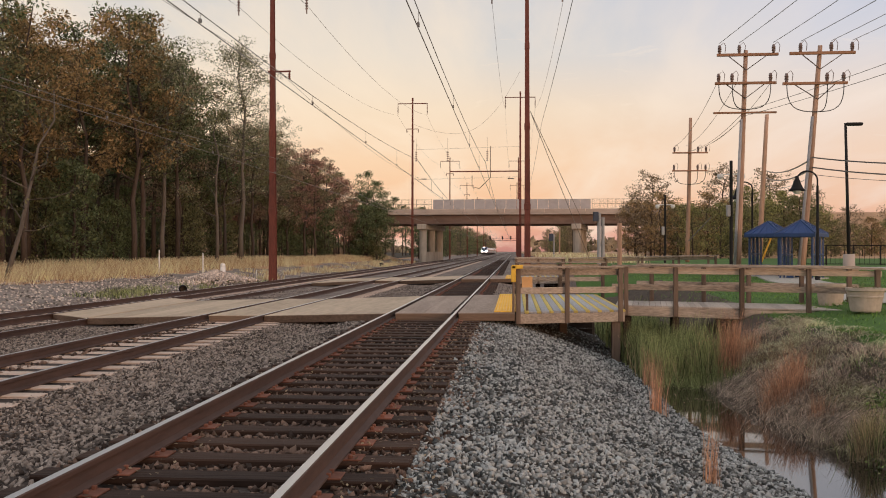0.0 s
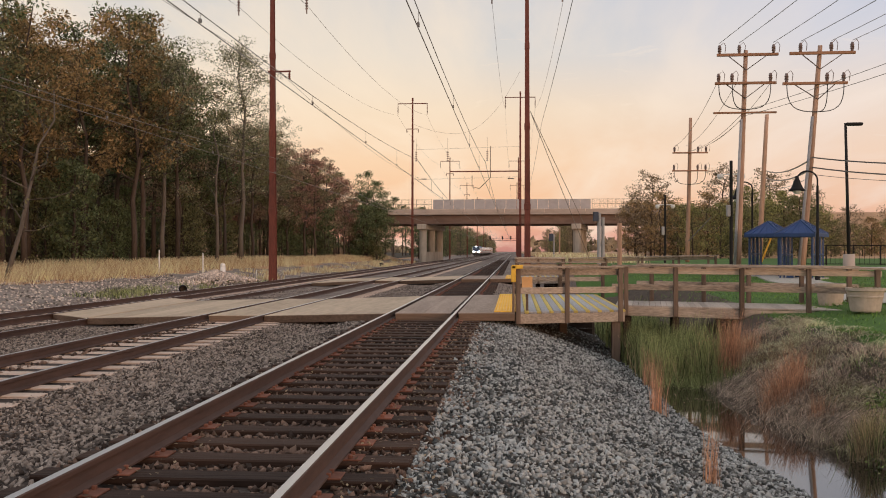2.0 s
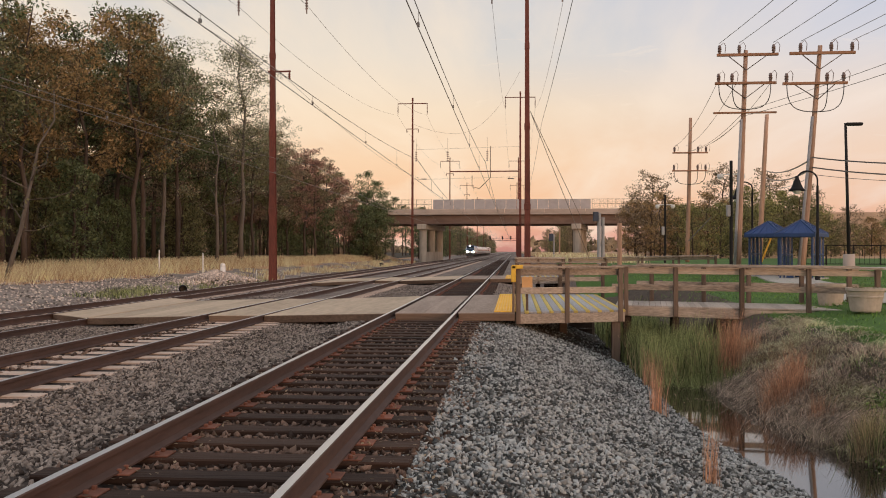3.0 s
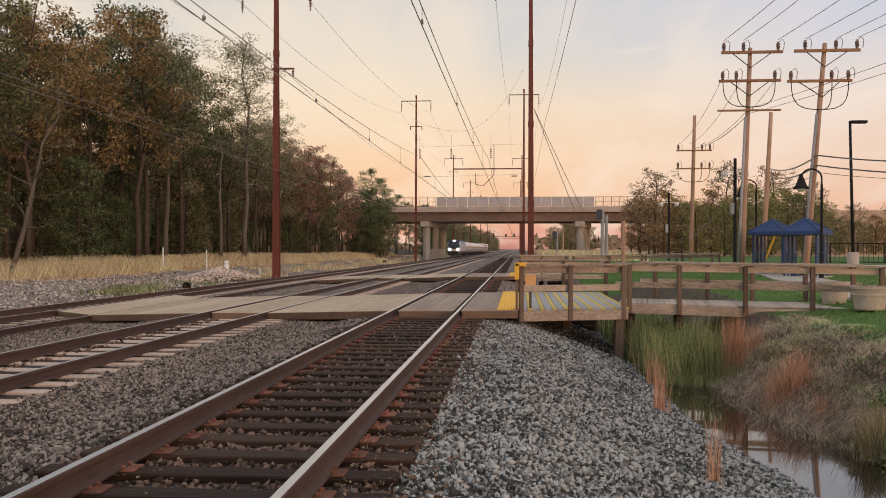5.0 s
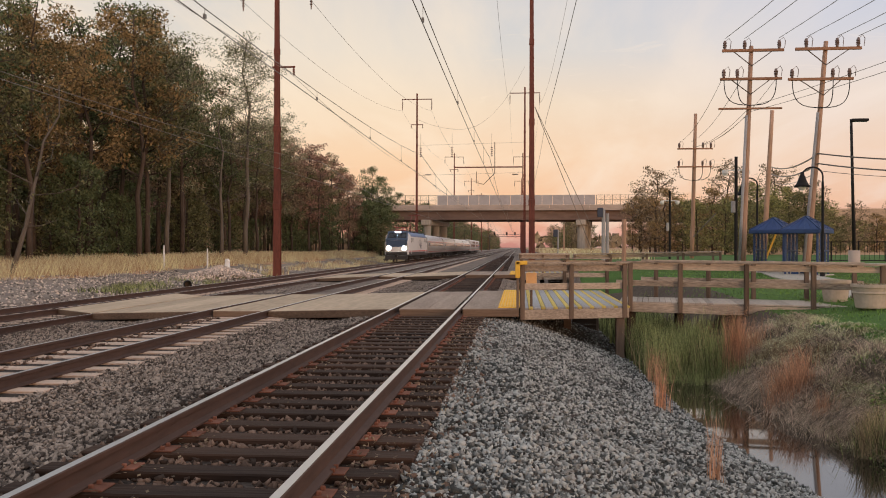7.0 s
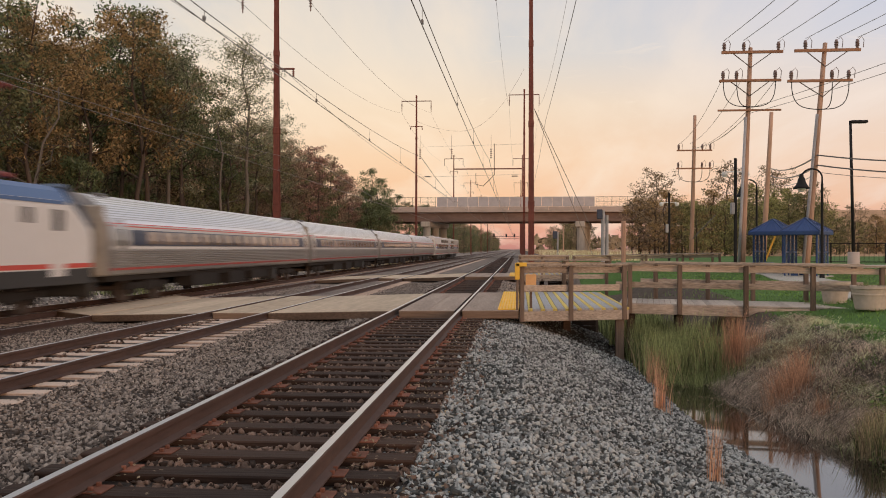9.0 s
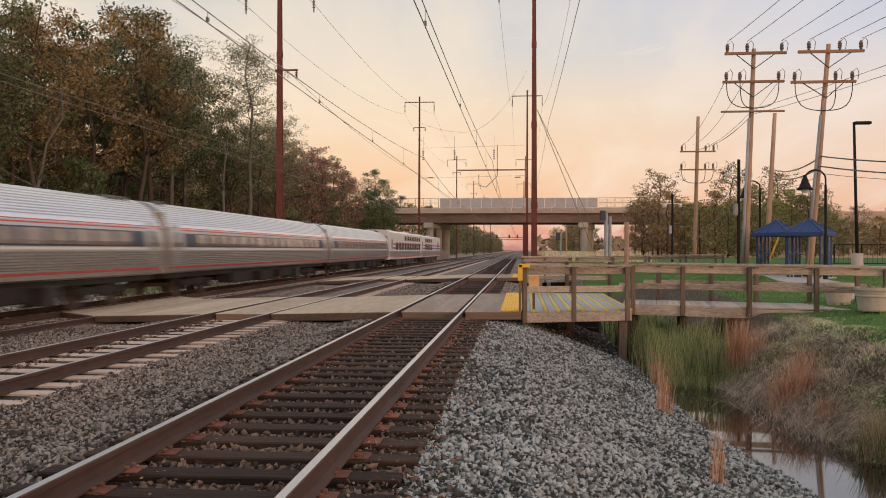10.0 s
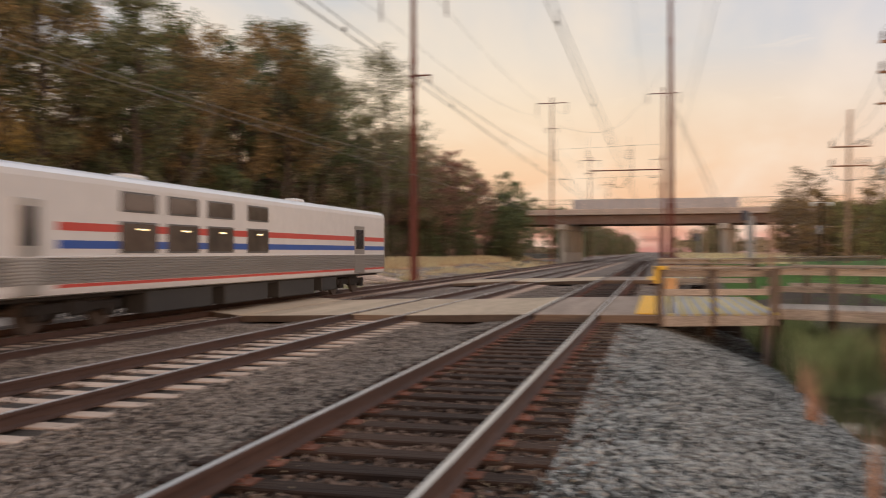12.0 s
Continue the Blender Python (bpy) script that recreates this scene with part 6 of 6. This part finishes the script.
for dx, z0 in ((-1.30, 11.7), (-0.35, 11.7), (1.30, 11.7)):
    wire(wire_path(11.41 + dx, 12.4 + dx, z0, 12.2, 43.0, 2.0, 0.55), 0.014, "power line strung from the utility pole", "power lines")
    wire(wire_path(11.3 + dx, 13.6 + dx * 0.9, z0 - 2.0, 9.6, 43.2, 67.3, 0.5), 0.012, "power line between two utility poles", "power lines")
for dx in (-0.92, 0.48, 1.43):
    wire(wire_path(14.36 + dx, 16.6 + dx, 11.3, 11.8, 41.2, 2.0, 0.55), 0.014, "power line strung from the leaning pole", "power lines")
for z0, z1 in ((8.35, 9.0), (8.1, 8.4)):
    wire(wire_path(11.35, 17.5, z0, z1, 43.0, 6.0, 0.5), 0.012, "thin service line strung over the lawn", "power lines")
    wire(wire_path(11.35, 13.5, z0, 9.2, 43.0, 67.3, 0.4), 0.012, "thin service line strung over the lawn", "power lines")
for za, zb, zc, r in ((7.07, 5.80, 4.30, 0.040), (6.55, 5.33, 3.85, 0.040), (6.0, 5.0, 3.8, 0.016)):
    wire(wire_path(17.74, 13.95, za, zb, 61.6, 41.1, 0.35), r, "thick black telephone cable between poles", "telephone cables")
    wire(wire_path(13.95, 19.0, zb, zc, 41.1, 24.0, 0.45), r, "thick black telephone cable between poles", "telephone cables")
g = Geo()
g.tube((11.66, 42.3, 0.20), (12.37, 42.3, 2.03), 0.045, n=8)
tagged(new("guy_sleeve", g.data("guy_sleeve", M["yellow"])), "yellow plastic sleeve on a slanting guy wire", "guy wire", "guy wires")
wire([Vector((13.45, 67.2, 2.2)), Vector((15.0, 66.5, 4.0))], 0.05, "yellow-sleeved guy wire beside the pole", "guy wires")


def post_lamp(x, y, z0, z1, bx, bz, label):
    t = thing("street_lamp", label, "street lamp", "gooseneck lamps")
    g = Geo()
    g.tube((x, y, z0 - 0.2), (x, y, z0 + 0.5), 0.11, 0.09, 10), g.tube((x, y, z0 + 0.5), (x, y, z1), 0.06, 0.05, 10)
    part("post", g, M["black"], t)
    g = Geo()
    cx, r = (x + bx) / 2, abs(x - bx) / 2
    sgn = 1 if x > bx else -1
    pts = [Vector((x, y, z1 - 0.9))] + [Vector((cx + sgn * r * math.cos(math.pi * k / 10), y, z1 + 0.25 + r * 0.9 * math.sin(math.pi * k / 10))) for k in range(11)] + [Vector((bx, y, bz + 0.35))]
    g.path(pts, 0.035, 6)
    part("arm", g, M["black"], t)
    g = Geo()
    g.lathe((bx, y, bz), [(0.0, 0.60), (0.07, 0.60), (0.09, 0.46), (0.13, 0.40), (0.17, 0.25), (0.24, 0.10), (0.34, 0.0), (0.32, -0.03), (0.0, 0.08)], 18)
    part("shade", g, M["black"], t, smooth=True)
    g = Geo()
    g.lathe((bx, y, bz), [(0.17, 0.02), (0.15, -0.10), (0.08, -0.16), (0.0, -0.17)], 14)
    part("globe", g, M["white"], t, "pale glass globe", smooth=True)
    return t


post_lamp(12.60, 36.6, 0.15, 4.13, 11.77, 3.95, "black gooseneck lamp with bell shade beside the shelter")
post_lamp(12.83, 47.2, 0.6, 4.55, 12.04, 4.25, "black gooseneck lamp with bell shade by the pole")


def area_light():
    t = thing("area_light", "tall dark pole light with flat rectangular head", "street lamp")
    g = Geo()
    g.tube((18.45, 48.7, 0.9), (18.27, 48.7, 8.5), 0.09, 0.07, 10)
    part("post", g, M["black"], t, smooth=True)
    g = Geo()
    g.box((18.72, 48.7, 8.44), (0.9, 0.34, 0.16), 0.04)
    part("lamp_head", g, M["black"], t)
    g = Geo()
    g.lathe((18.45, 48.7, 0.3), [(0.0, 0.95), (0.30, 0.95), (0.32, 0.0)], 14)
    part("base", g, M["deckc"], t, "round concrete base", smooth=True)
    return t


area_light()


def camera_pole(x, y, z0, z1, label):
    t = thing("camera_pole", label, "pole", "camera poles")
    g = Geo()
    g.tube((x, y, z0 - 0.2), (x, y, z1), 0.09, 0.08, 10)
    part("post", g, M["black"], t)
    g = Geo()
    g.box((x - 0.16, y - 0.05, z1 - 2.6), (0.18, 0.25, 0.6), 0.02)
    part("box", g, M["palegrey"], t)
    for s in (-1, 1):
        g = Geo()
        g.tube((x, y, z1 - 0.7), (x + s * 0.5, y, z1 - 0.7), 0.03), g.lathe((x + s * 0.55, y, z1 - 0.98), [(0.0, 0.30), (0.14, 0.28), (0.16, 0.14), (0.10, 0.02), (0.0, 0.0)], 12)
        part("camera_dome", g, M["white"], t, "white dome camera on a bracket")
    return t


camera_pole(11.19, 45.1, 0.5, 6.1, "dark pole carrying two white dome cameras")
camera_pole(10.95, 63.1, 0.5, 5.5, "dark slender pole with dome cameras further back")


def shelter(x, y, z, turn, label):
    """Glazed waiting shelter with a hipped blue roof."""
    t = thing("bus_shelter", label, "shelter", "blue shelters", m=pose(x, y, z, 0, 0, turn))
    L, D, H, R = 1.48, 1.34, 1.88, 2.46
    for px in (-L / 2, -L / 6, L / 6, L / 2):
        for py in (-D / 2, D / 2):
            g = Geo()
            g.box((px, py, H / 2 - 0.1), (0.065, 0.065, H + 0.2), 0.01)
            part("post", g, M["bluepaint"], t)
    for py in (-D / 2, D / 2):
        for zz in (0.25, 1.0, H - 0.06):
            g = Geo()
            g.box((0, py, zz), (L, 0.06, 0.07), 0.008)
            part("rail", g, M["bluepaint"], t)
        for k in range(3):
            g = Geo()
            g.box((-L / 3 + k * L / 3, py, 1.05), (L / 3 - 0.12, 0.012, 1.5))
            part("pane", g, PANE, t)
        for k in range(6):
            g = Geo()
            g.box((-L / 2 + 0.12 + k * (L - 0.24) / 5, py, 1.0), (0.035, 0.035, 1.8), 0.004)
            part("mullion", g, M["bluepaint"], t)
    for s in (-1, 1):
        g = Geo()
        g.box((s * L / 2, 0, H - 0.05), (0.08, D, 0.10), 0.01)
        part("end_beam", g, M["bluepaint"], t)
    e, f, k = L / 2 + 0.17, D / 2 + 0.17, 0.17
    eave = [Vector((-e, -f, H)), Vector((e, -f, H)), Vector((e, f, H)), Vector((-e, f, H))]
    ridge = [Vector((-k, 0, R)), Vector((k, 0, R))]
    up = Vector((0, 0, 0.045))
    slopes = ((0, 1, ridge[1], ridge[0]), (1, 2, ridge[1], ridge[1]), (2, 3, ridge[0], ridge[1]), (3, 0, ridge[0], ridge[0]))
    for i, j, c, d in slopes:      # hipped roof of four slopes with standing seams
        q = [eave[i], eave[j], c, d]
        g = Geo()
        g.add(q + [v + up for v in q], [(3, 2, 1, 0), (4, 5, 6, 7), (0, 1, 5, 4), (1, 2, 6, 5), (3, 0, 4, 7)])
        rs = part("roof_slope", g, M["blueroof"], t)
        for n in range(1, 5):
            u = n / 5
            lo, hi = q[0].lerp(q[1], u), d.lerp(c, u)
            w = 1 - 0.62 * abs(2 * u - 1)
            g = Geo()
            g.beam(lo + up, lo.lerp(hi, w) + up, 0.03, 0.04)
            part("seam", g, M["blueroof"], rs)
        g = Geo()
        g.beam(q[0] + up, d + up, 0.06, 0.06)
        part("hip_cap", g, M["bluepaint"], t)
        g = Geo()
        g.beam(q[0] - Vector((0, 0, 0.05)), q[1] - Vector((0, 0, 0.05)), 0.05, 0.14, 0.008)
        part("fascia", g, M["bluepaint"], t)
    g = Geo()
    g.box((0, D / 2 - 0.35, 0.45), (L - 0.6, 0.38, 0.06), 0.01)
    for s in (-1, 1):
        g.box((s * 0.55, D / 2 - 0.35, 0.2), (0.06, 0.3, 0.45), 0.01)
    part("bench", g, M["bluepaint"], t)
    g = Geo()
    g.box((0, 0, -0.10), (L + 0.4, D + 0.4, 0.16), 0.02)
    part("slab", g, M["concrete"], t)
    return t


PANE = bpy.data.materials.new("shelter_glass")
PANE.use_nodes = True
_p = PANE.node_tree.nodes["Principled BSDF"]
_p.inputs["Base Color"].default_value = (0.55, 0.62, 0.68, 1)
_p.inputs["Roughness"].default_value = 0.06
_p.inputs["Transmission Weight"].default_value = 0.9
shelter(12.55, 38.4, 0.26, 54, "blue-framed glazed shelter with hipped blue metal roof")
shelter(11.90, 40.9, 0.29, 54, "second blue shelter with hipped roof behind the first")


def park_fence():
    t = thing("metal_fence", "low black metal fence behind the lawn", "fence")
    for k in range(12):
        g = Geo()
        g.box((17.6 + k * 1.5, 54.2 - k * 0.25, 1.15), (0.06, 0.06, 1.3))
        part("post", g, M["black"], t)
    for z in (0.62, 1.75):
        g = Geo()
        g.beam((17.6, 54.2, z), (34.1, 51.45, z), 0.04, 0.05)
        part("rail", g, M["black"], t)
    for k in range(60):
        g = Geo()
        g.box((17.7 + k * 0.27, 54.18 - k * 0.045, 1.18), (0.015, 0.015, 1.1))
        part("picket", g, M["black"], t)
    return t


park_fence()


def path_strip():
    """Curved concrete footpath from the boardwalk to the shelters."""
    pts = [(9.85, 22.4), (10.3, 24.5), (10.9, 28), (11.3, 33), (11.8, 38), (13.2, 44), (16, 46.8), (24, 47.5), (40, 47)]
    g = Geo()
    n, out = 10, []
    for k in range(len(pts) - 1):
        for q in range(n):
            u = q / n
            p0, p1, p2, p3 = (Vector((*pts[max(0, min(len(pts) - 1, k + d))], 0)) for d in (-1, 0, 1, 2))
            out.append(0.5 * ((2 * p1) + (p2 - p0) * u + (2 * p0 - 5 * p1 + 4 * p2 - p3) * u * u + (3 * p1 - p0 - 3 * p2 + p3) * u ** 3))
    vs, fs = [], []
    for i, p in enumerate(out):
        d = (out[min(i + 1, len(out) - 1)] - out[max(0, i - 1)]).normalized()
        s = Vector((-d.y, d.x, 0)) * 1.05
        for e in (p - s, p + s):
            z = max(ground_z(e.x, e.y), ground_z(p.x, p.y)) + 0.045
            vs += [(e.x, e.y, z), (e.x, e.y, z - 0.2)]
    for i in range(len(out) - 1):
        a, b = 4 * i, 4 * i + 4
        fs += [(a, b, b + 2, a + 2), (a + 1, b + 1, b, a), (a + 2, b + 2, b + 3, a + 3)]
    g.add(vs, [tuple(reversed(f)) for f in fs])
    return tagged(new("path", g.data("path", M["concrete"])), "pale concrete footpath across the lawn", "footpath", kind="structure")


path_strip()


def planter(x, y, z, r, h, label):
    t = thing("planter", label, "planter", "stone planters", m=pose(x, y, z))
    g = Geo()
    g.lathe((0, 0, 0), [(0.0, 0.0), (r * 0.74, 0.0), (r * 0.78, h * 0.04), (r * 0.90, h * 0.60), (r * 0.95, h * 0.62), (r * 0.95, h * 0.67), (r * 0.92, h * 0.69), (r * 0.97, h * 0.86), (r * 1.03, h * 0.88), (r * 1.03, h), (r * 0.92, h), (r * 0.90, h * 0.88), (0.0, h * 0.88)], 28)
    part("pot", g, M["terracotta"], t, smooth=False)
    g = Geo()
    g.lathe((0, 0, 0), [(r * 0.89, h * 0.90), (r * 0.4, h * 0.95), (0.0, h * 0.94)], 20)
    part("soil", g, M["soil"], t)
    return t


planter(8.22, 20.72, ground_z(8.22, 20.72) - 0.01, 0.42, 0.56, "round stone planter with a rim standing on the lawn")
planter(8.28, 23.1, -0.045, 0.37, 0.60, "round stone planter standing on the boardwalk")
pl = RNG.normal(size=(60, 3)) * np.array([0.16, 0.16, 0.0]) + np.array([8.22, 20.72, ground_z(8.22, 20.72) + 0.46])
blades("planter_weeds", pl, 0.22, 0.6, 0.012, M["leaf_olive"], "withered weeds growing in the planter", "plant")

# ---------- small trackside things ----------


def yellow_sign():
    t = thing("warning_sign", "bright yellow warning panel fixed at the platform corner", "sign")
    g = Geo()
    g.box((-0.03, 19.58, 0.88), (0.11, 0.05, 0.38), 0.012), g.box((0.06, 19.58, 1.04), (0.26, 0.05, 0.09), 0.012)
    part("panel", g, M["yellow"], t)
    g = Geo()
    g.box((-0.03, 19.64, 0.42), (0.06, 0.06, 1.1), 0.01)
    part("post", g, M["post"], t)
    return t


def reflector_box():
    t = thing("marker_box", "pale orange marker box behind the platform railing", "marker box")
    g = Geo()
    g.box((0.29, 20.15, 0.645), (0.25, 0.10, 0.31), 0.012)
    part("body", g, M["orangebox"], t)
    g = Geo()
    g.box((0.29, 20.20, 0.25), (0.06, 0.06, 0.56), 0.008)
    part("post", g, M["post"], t)
    return t


M["orangebox"] = material("pale_orange_paint", (0.80, 0.46, 0.20), 0.6, var=0.15)
yellow_sign()
reflector_box()


def marker_post(x, y, z, h, r, label):
    t = thing("marker_post", label, "marker post", "marker posts")
    g = Geo()
    g.lathe((x, y, z), [(r, -0.2), (r, h * 0.72), (r * 0.8, h * 0.74), (r * 0.95, h * 0.80), (r * 0.9, h * 0.93), (r * 0.5, h), (0, h)], 12)
    part("post", g, M["white"], t, smooth=True)
    return t


marker_post(-20.25, 57.5, -0.45, 1.0, 0.19, "short white rounded marker post on the gravel heap")
for x, y, h in ((-25.9, 60.0, 1.75), (-24.2, 64.2, 1.7), (-20.5, 66.0, 0.6)):
    marker_post(x, y, ground_z(x, y), h, 0.06, "thin pale stake standing in the dry grass")


def trackside_post(x, y, z0, z1, r, wood, head, label):
    t = thing("trackside_post", label, "post", "trackside posts")
    g = Geo()
    g.tube((x, y, z0 - 0.3), (x, y, z1), r, r * 0.9, 10)
    part("post", g, M["polewood"] if wood else M["palegrey"], t)
    if head:
        g = Geo()
        g.box((x - 0.22, y - 0.1, z1 - 0.25), (0.36, 0.2, 0.62), 0.03)
        part("signal_box", g, M["skirtblue"], t, "dark blue equipment box")
    return t


M["skirtblue"] = material("dark_blue_box", (0.05, 0.06, 0.09), 0.5, var=0.2)
trackside_post(5.44, 55.6, 0.1, 3.9, 0.13, False, True, "grey steel post with a dark equipment box")
trackside_post(5.72, 55.9, 0.1, 3.6, 0.12, False, False, "plain grey steel post beside the boardwalk")
trackside_post(4.92, 40.5, -0.4, 2.72, 0.12, True, False, "orange-brown wooden post by the second boardwalk")
trackside_post(3.21, 70.5, 0.1, 2.8, 0.08, False, True, "thin post with a signal box by the track")
trackside_post(3.95, 75.6, 0.1, 3.4, 0.07, True, False, "thin wooden post beside the track")


def culvert():
    t = thing("culvert_pipe", "dark corrugated culvert pipe end in the gravel", "pipe", "culvert pipes")
    g = Geo()
    g.lathe((0, 0, 0), [(0.20, -0.8), (0.22, -0.6), (0.20, -0.4), (0.22, -0.2), (0.20, 0.0), (0.16, 0.0), (0.16, -0.8)], 18)
    part("pipe", g, M["black"], t, m=pose(0, 0, 0, 90, 0, 0))
    g = Geo()
    g.lathe((0, 0, 0), [(0.0, -0.5), (0.17, -0.5), (0.17, -0.4), (0.0, -0.4)], 18)
    part("silt_plug", g, M["soil"], t, m=pose(0, 0, 0, 90, 0, 0))
    return t


c = culvert()
c.matrix_world = pose(-17.9, 44.6, -0.65, 0, 0, 25)
copy_thing(c, pose(-18.6, 118.0, -0.45, 0, 0, 25))


def far_signals():
    """Signal gantry across the tracks, far down the line."""
    t = thing("signal_gantry", "distant signal gantry across the tracks", "signal gantry")
    y = 520
    for x in (-18, 3):
        g = Geo()
        g.box((x, y, 4.2), (0.5, 0.5, 9.5))
        part("leg", g, M["steel"], t)
    for z in (7.9, 9.0):
        g = Geo()
        g.box((-7.5, y, z), (21, 0.3, 0.25))
        part("beam", g, M["steel"], t)
    for x in (-15, -7.5, -2.5):
        g = Geo()
        g.box((x, y, 9.6), (0.9, 0.4, 2.0), 0.1)
        part("signal_head", g, M["black"], t)
    return t


far_signals()


def far_woods():
    """Woods at the horizon, as loose clumps of foliage."""
    n = 7000
    p = np.stack([RNG.uniform(-1400, 1400, n), RNG.uniform(850, 1050, n), np.zeros(n)], 1)
    p[:, 2] = (9 + 5 * np.sin(p[:, 0] * 0.021) + 3 * np.sin(p[:, 0] * 0.067)) * RNG.random(n) ** 0.7
    keep = np.abs(p[:, 0] + 7) > 26
    p = p[keep]
    n = len(p)
    u = RNG.normal(size=(n, 3))
    u /= np.linalg.norm(u, axis=1)[:, None]
    w = np.cross(u, RNG.normal(size=(n, 3)))
    w /= np.linalg.norm(w, axis=1)[:, None]
    s = RNG.uniform(3, 7, (n, 1))
    v = np.stack([p - u * s, p + w * s * 0.6, p + u * s, p - w * s * 0.6], 1).reshape(-1, 3)
    ob = new("far_woods", fast_mesh("far_woods", v, np.arange(n * 4).reshape(-1, 4), M["leaf_brown"]))
    return tagged(ob, "line of distant brown woods at the horizon", "woods", kind="stuff")


far_woods()


def motions():
    for car, back in CARS:
        walk(car, [(t, pose(T3, y + back, Z3)) for t, y in FRONT])


motions()
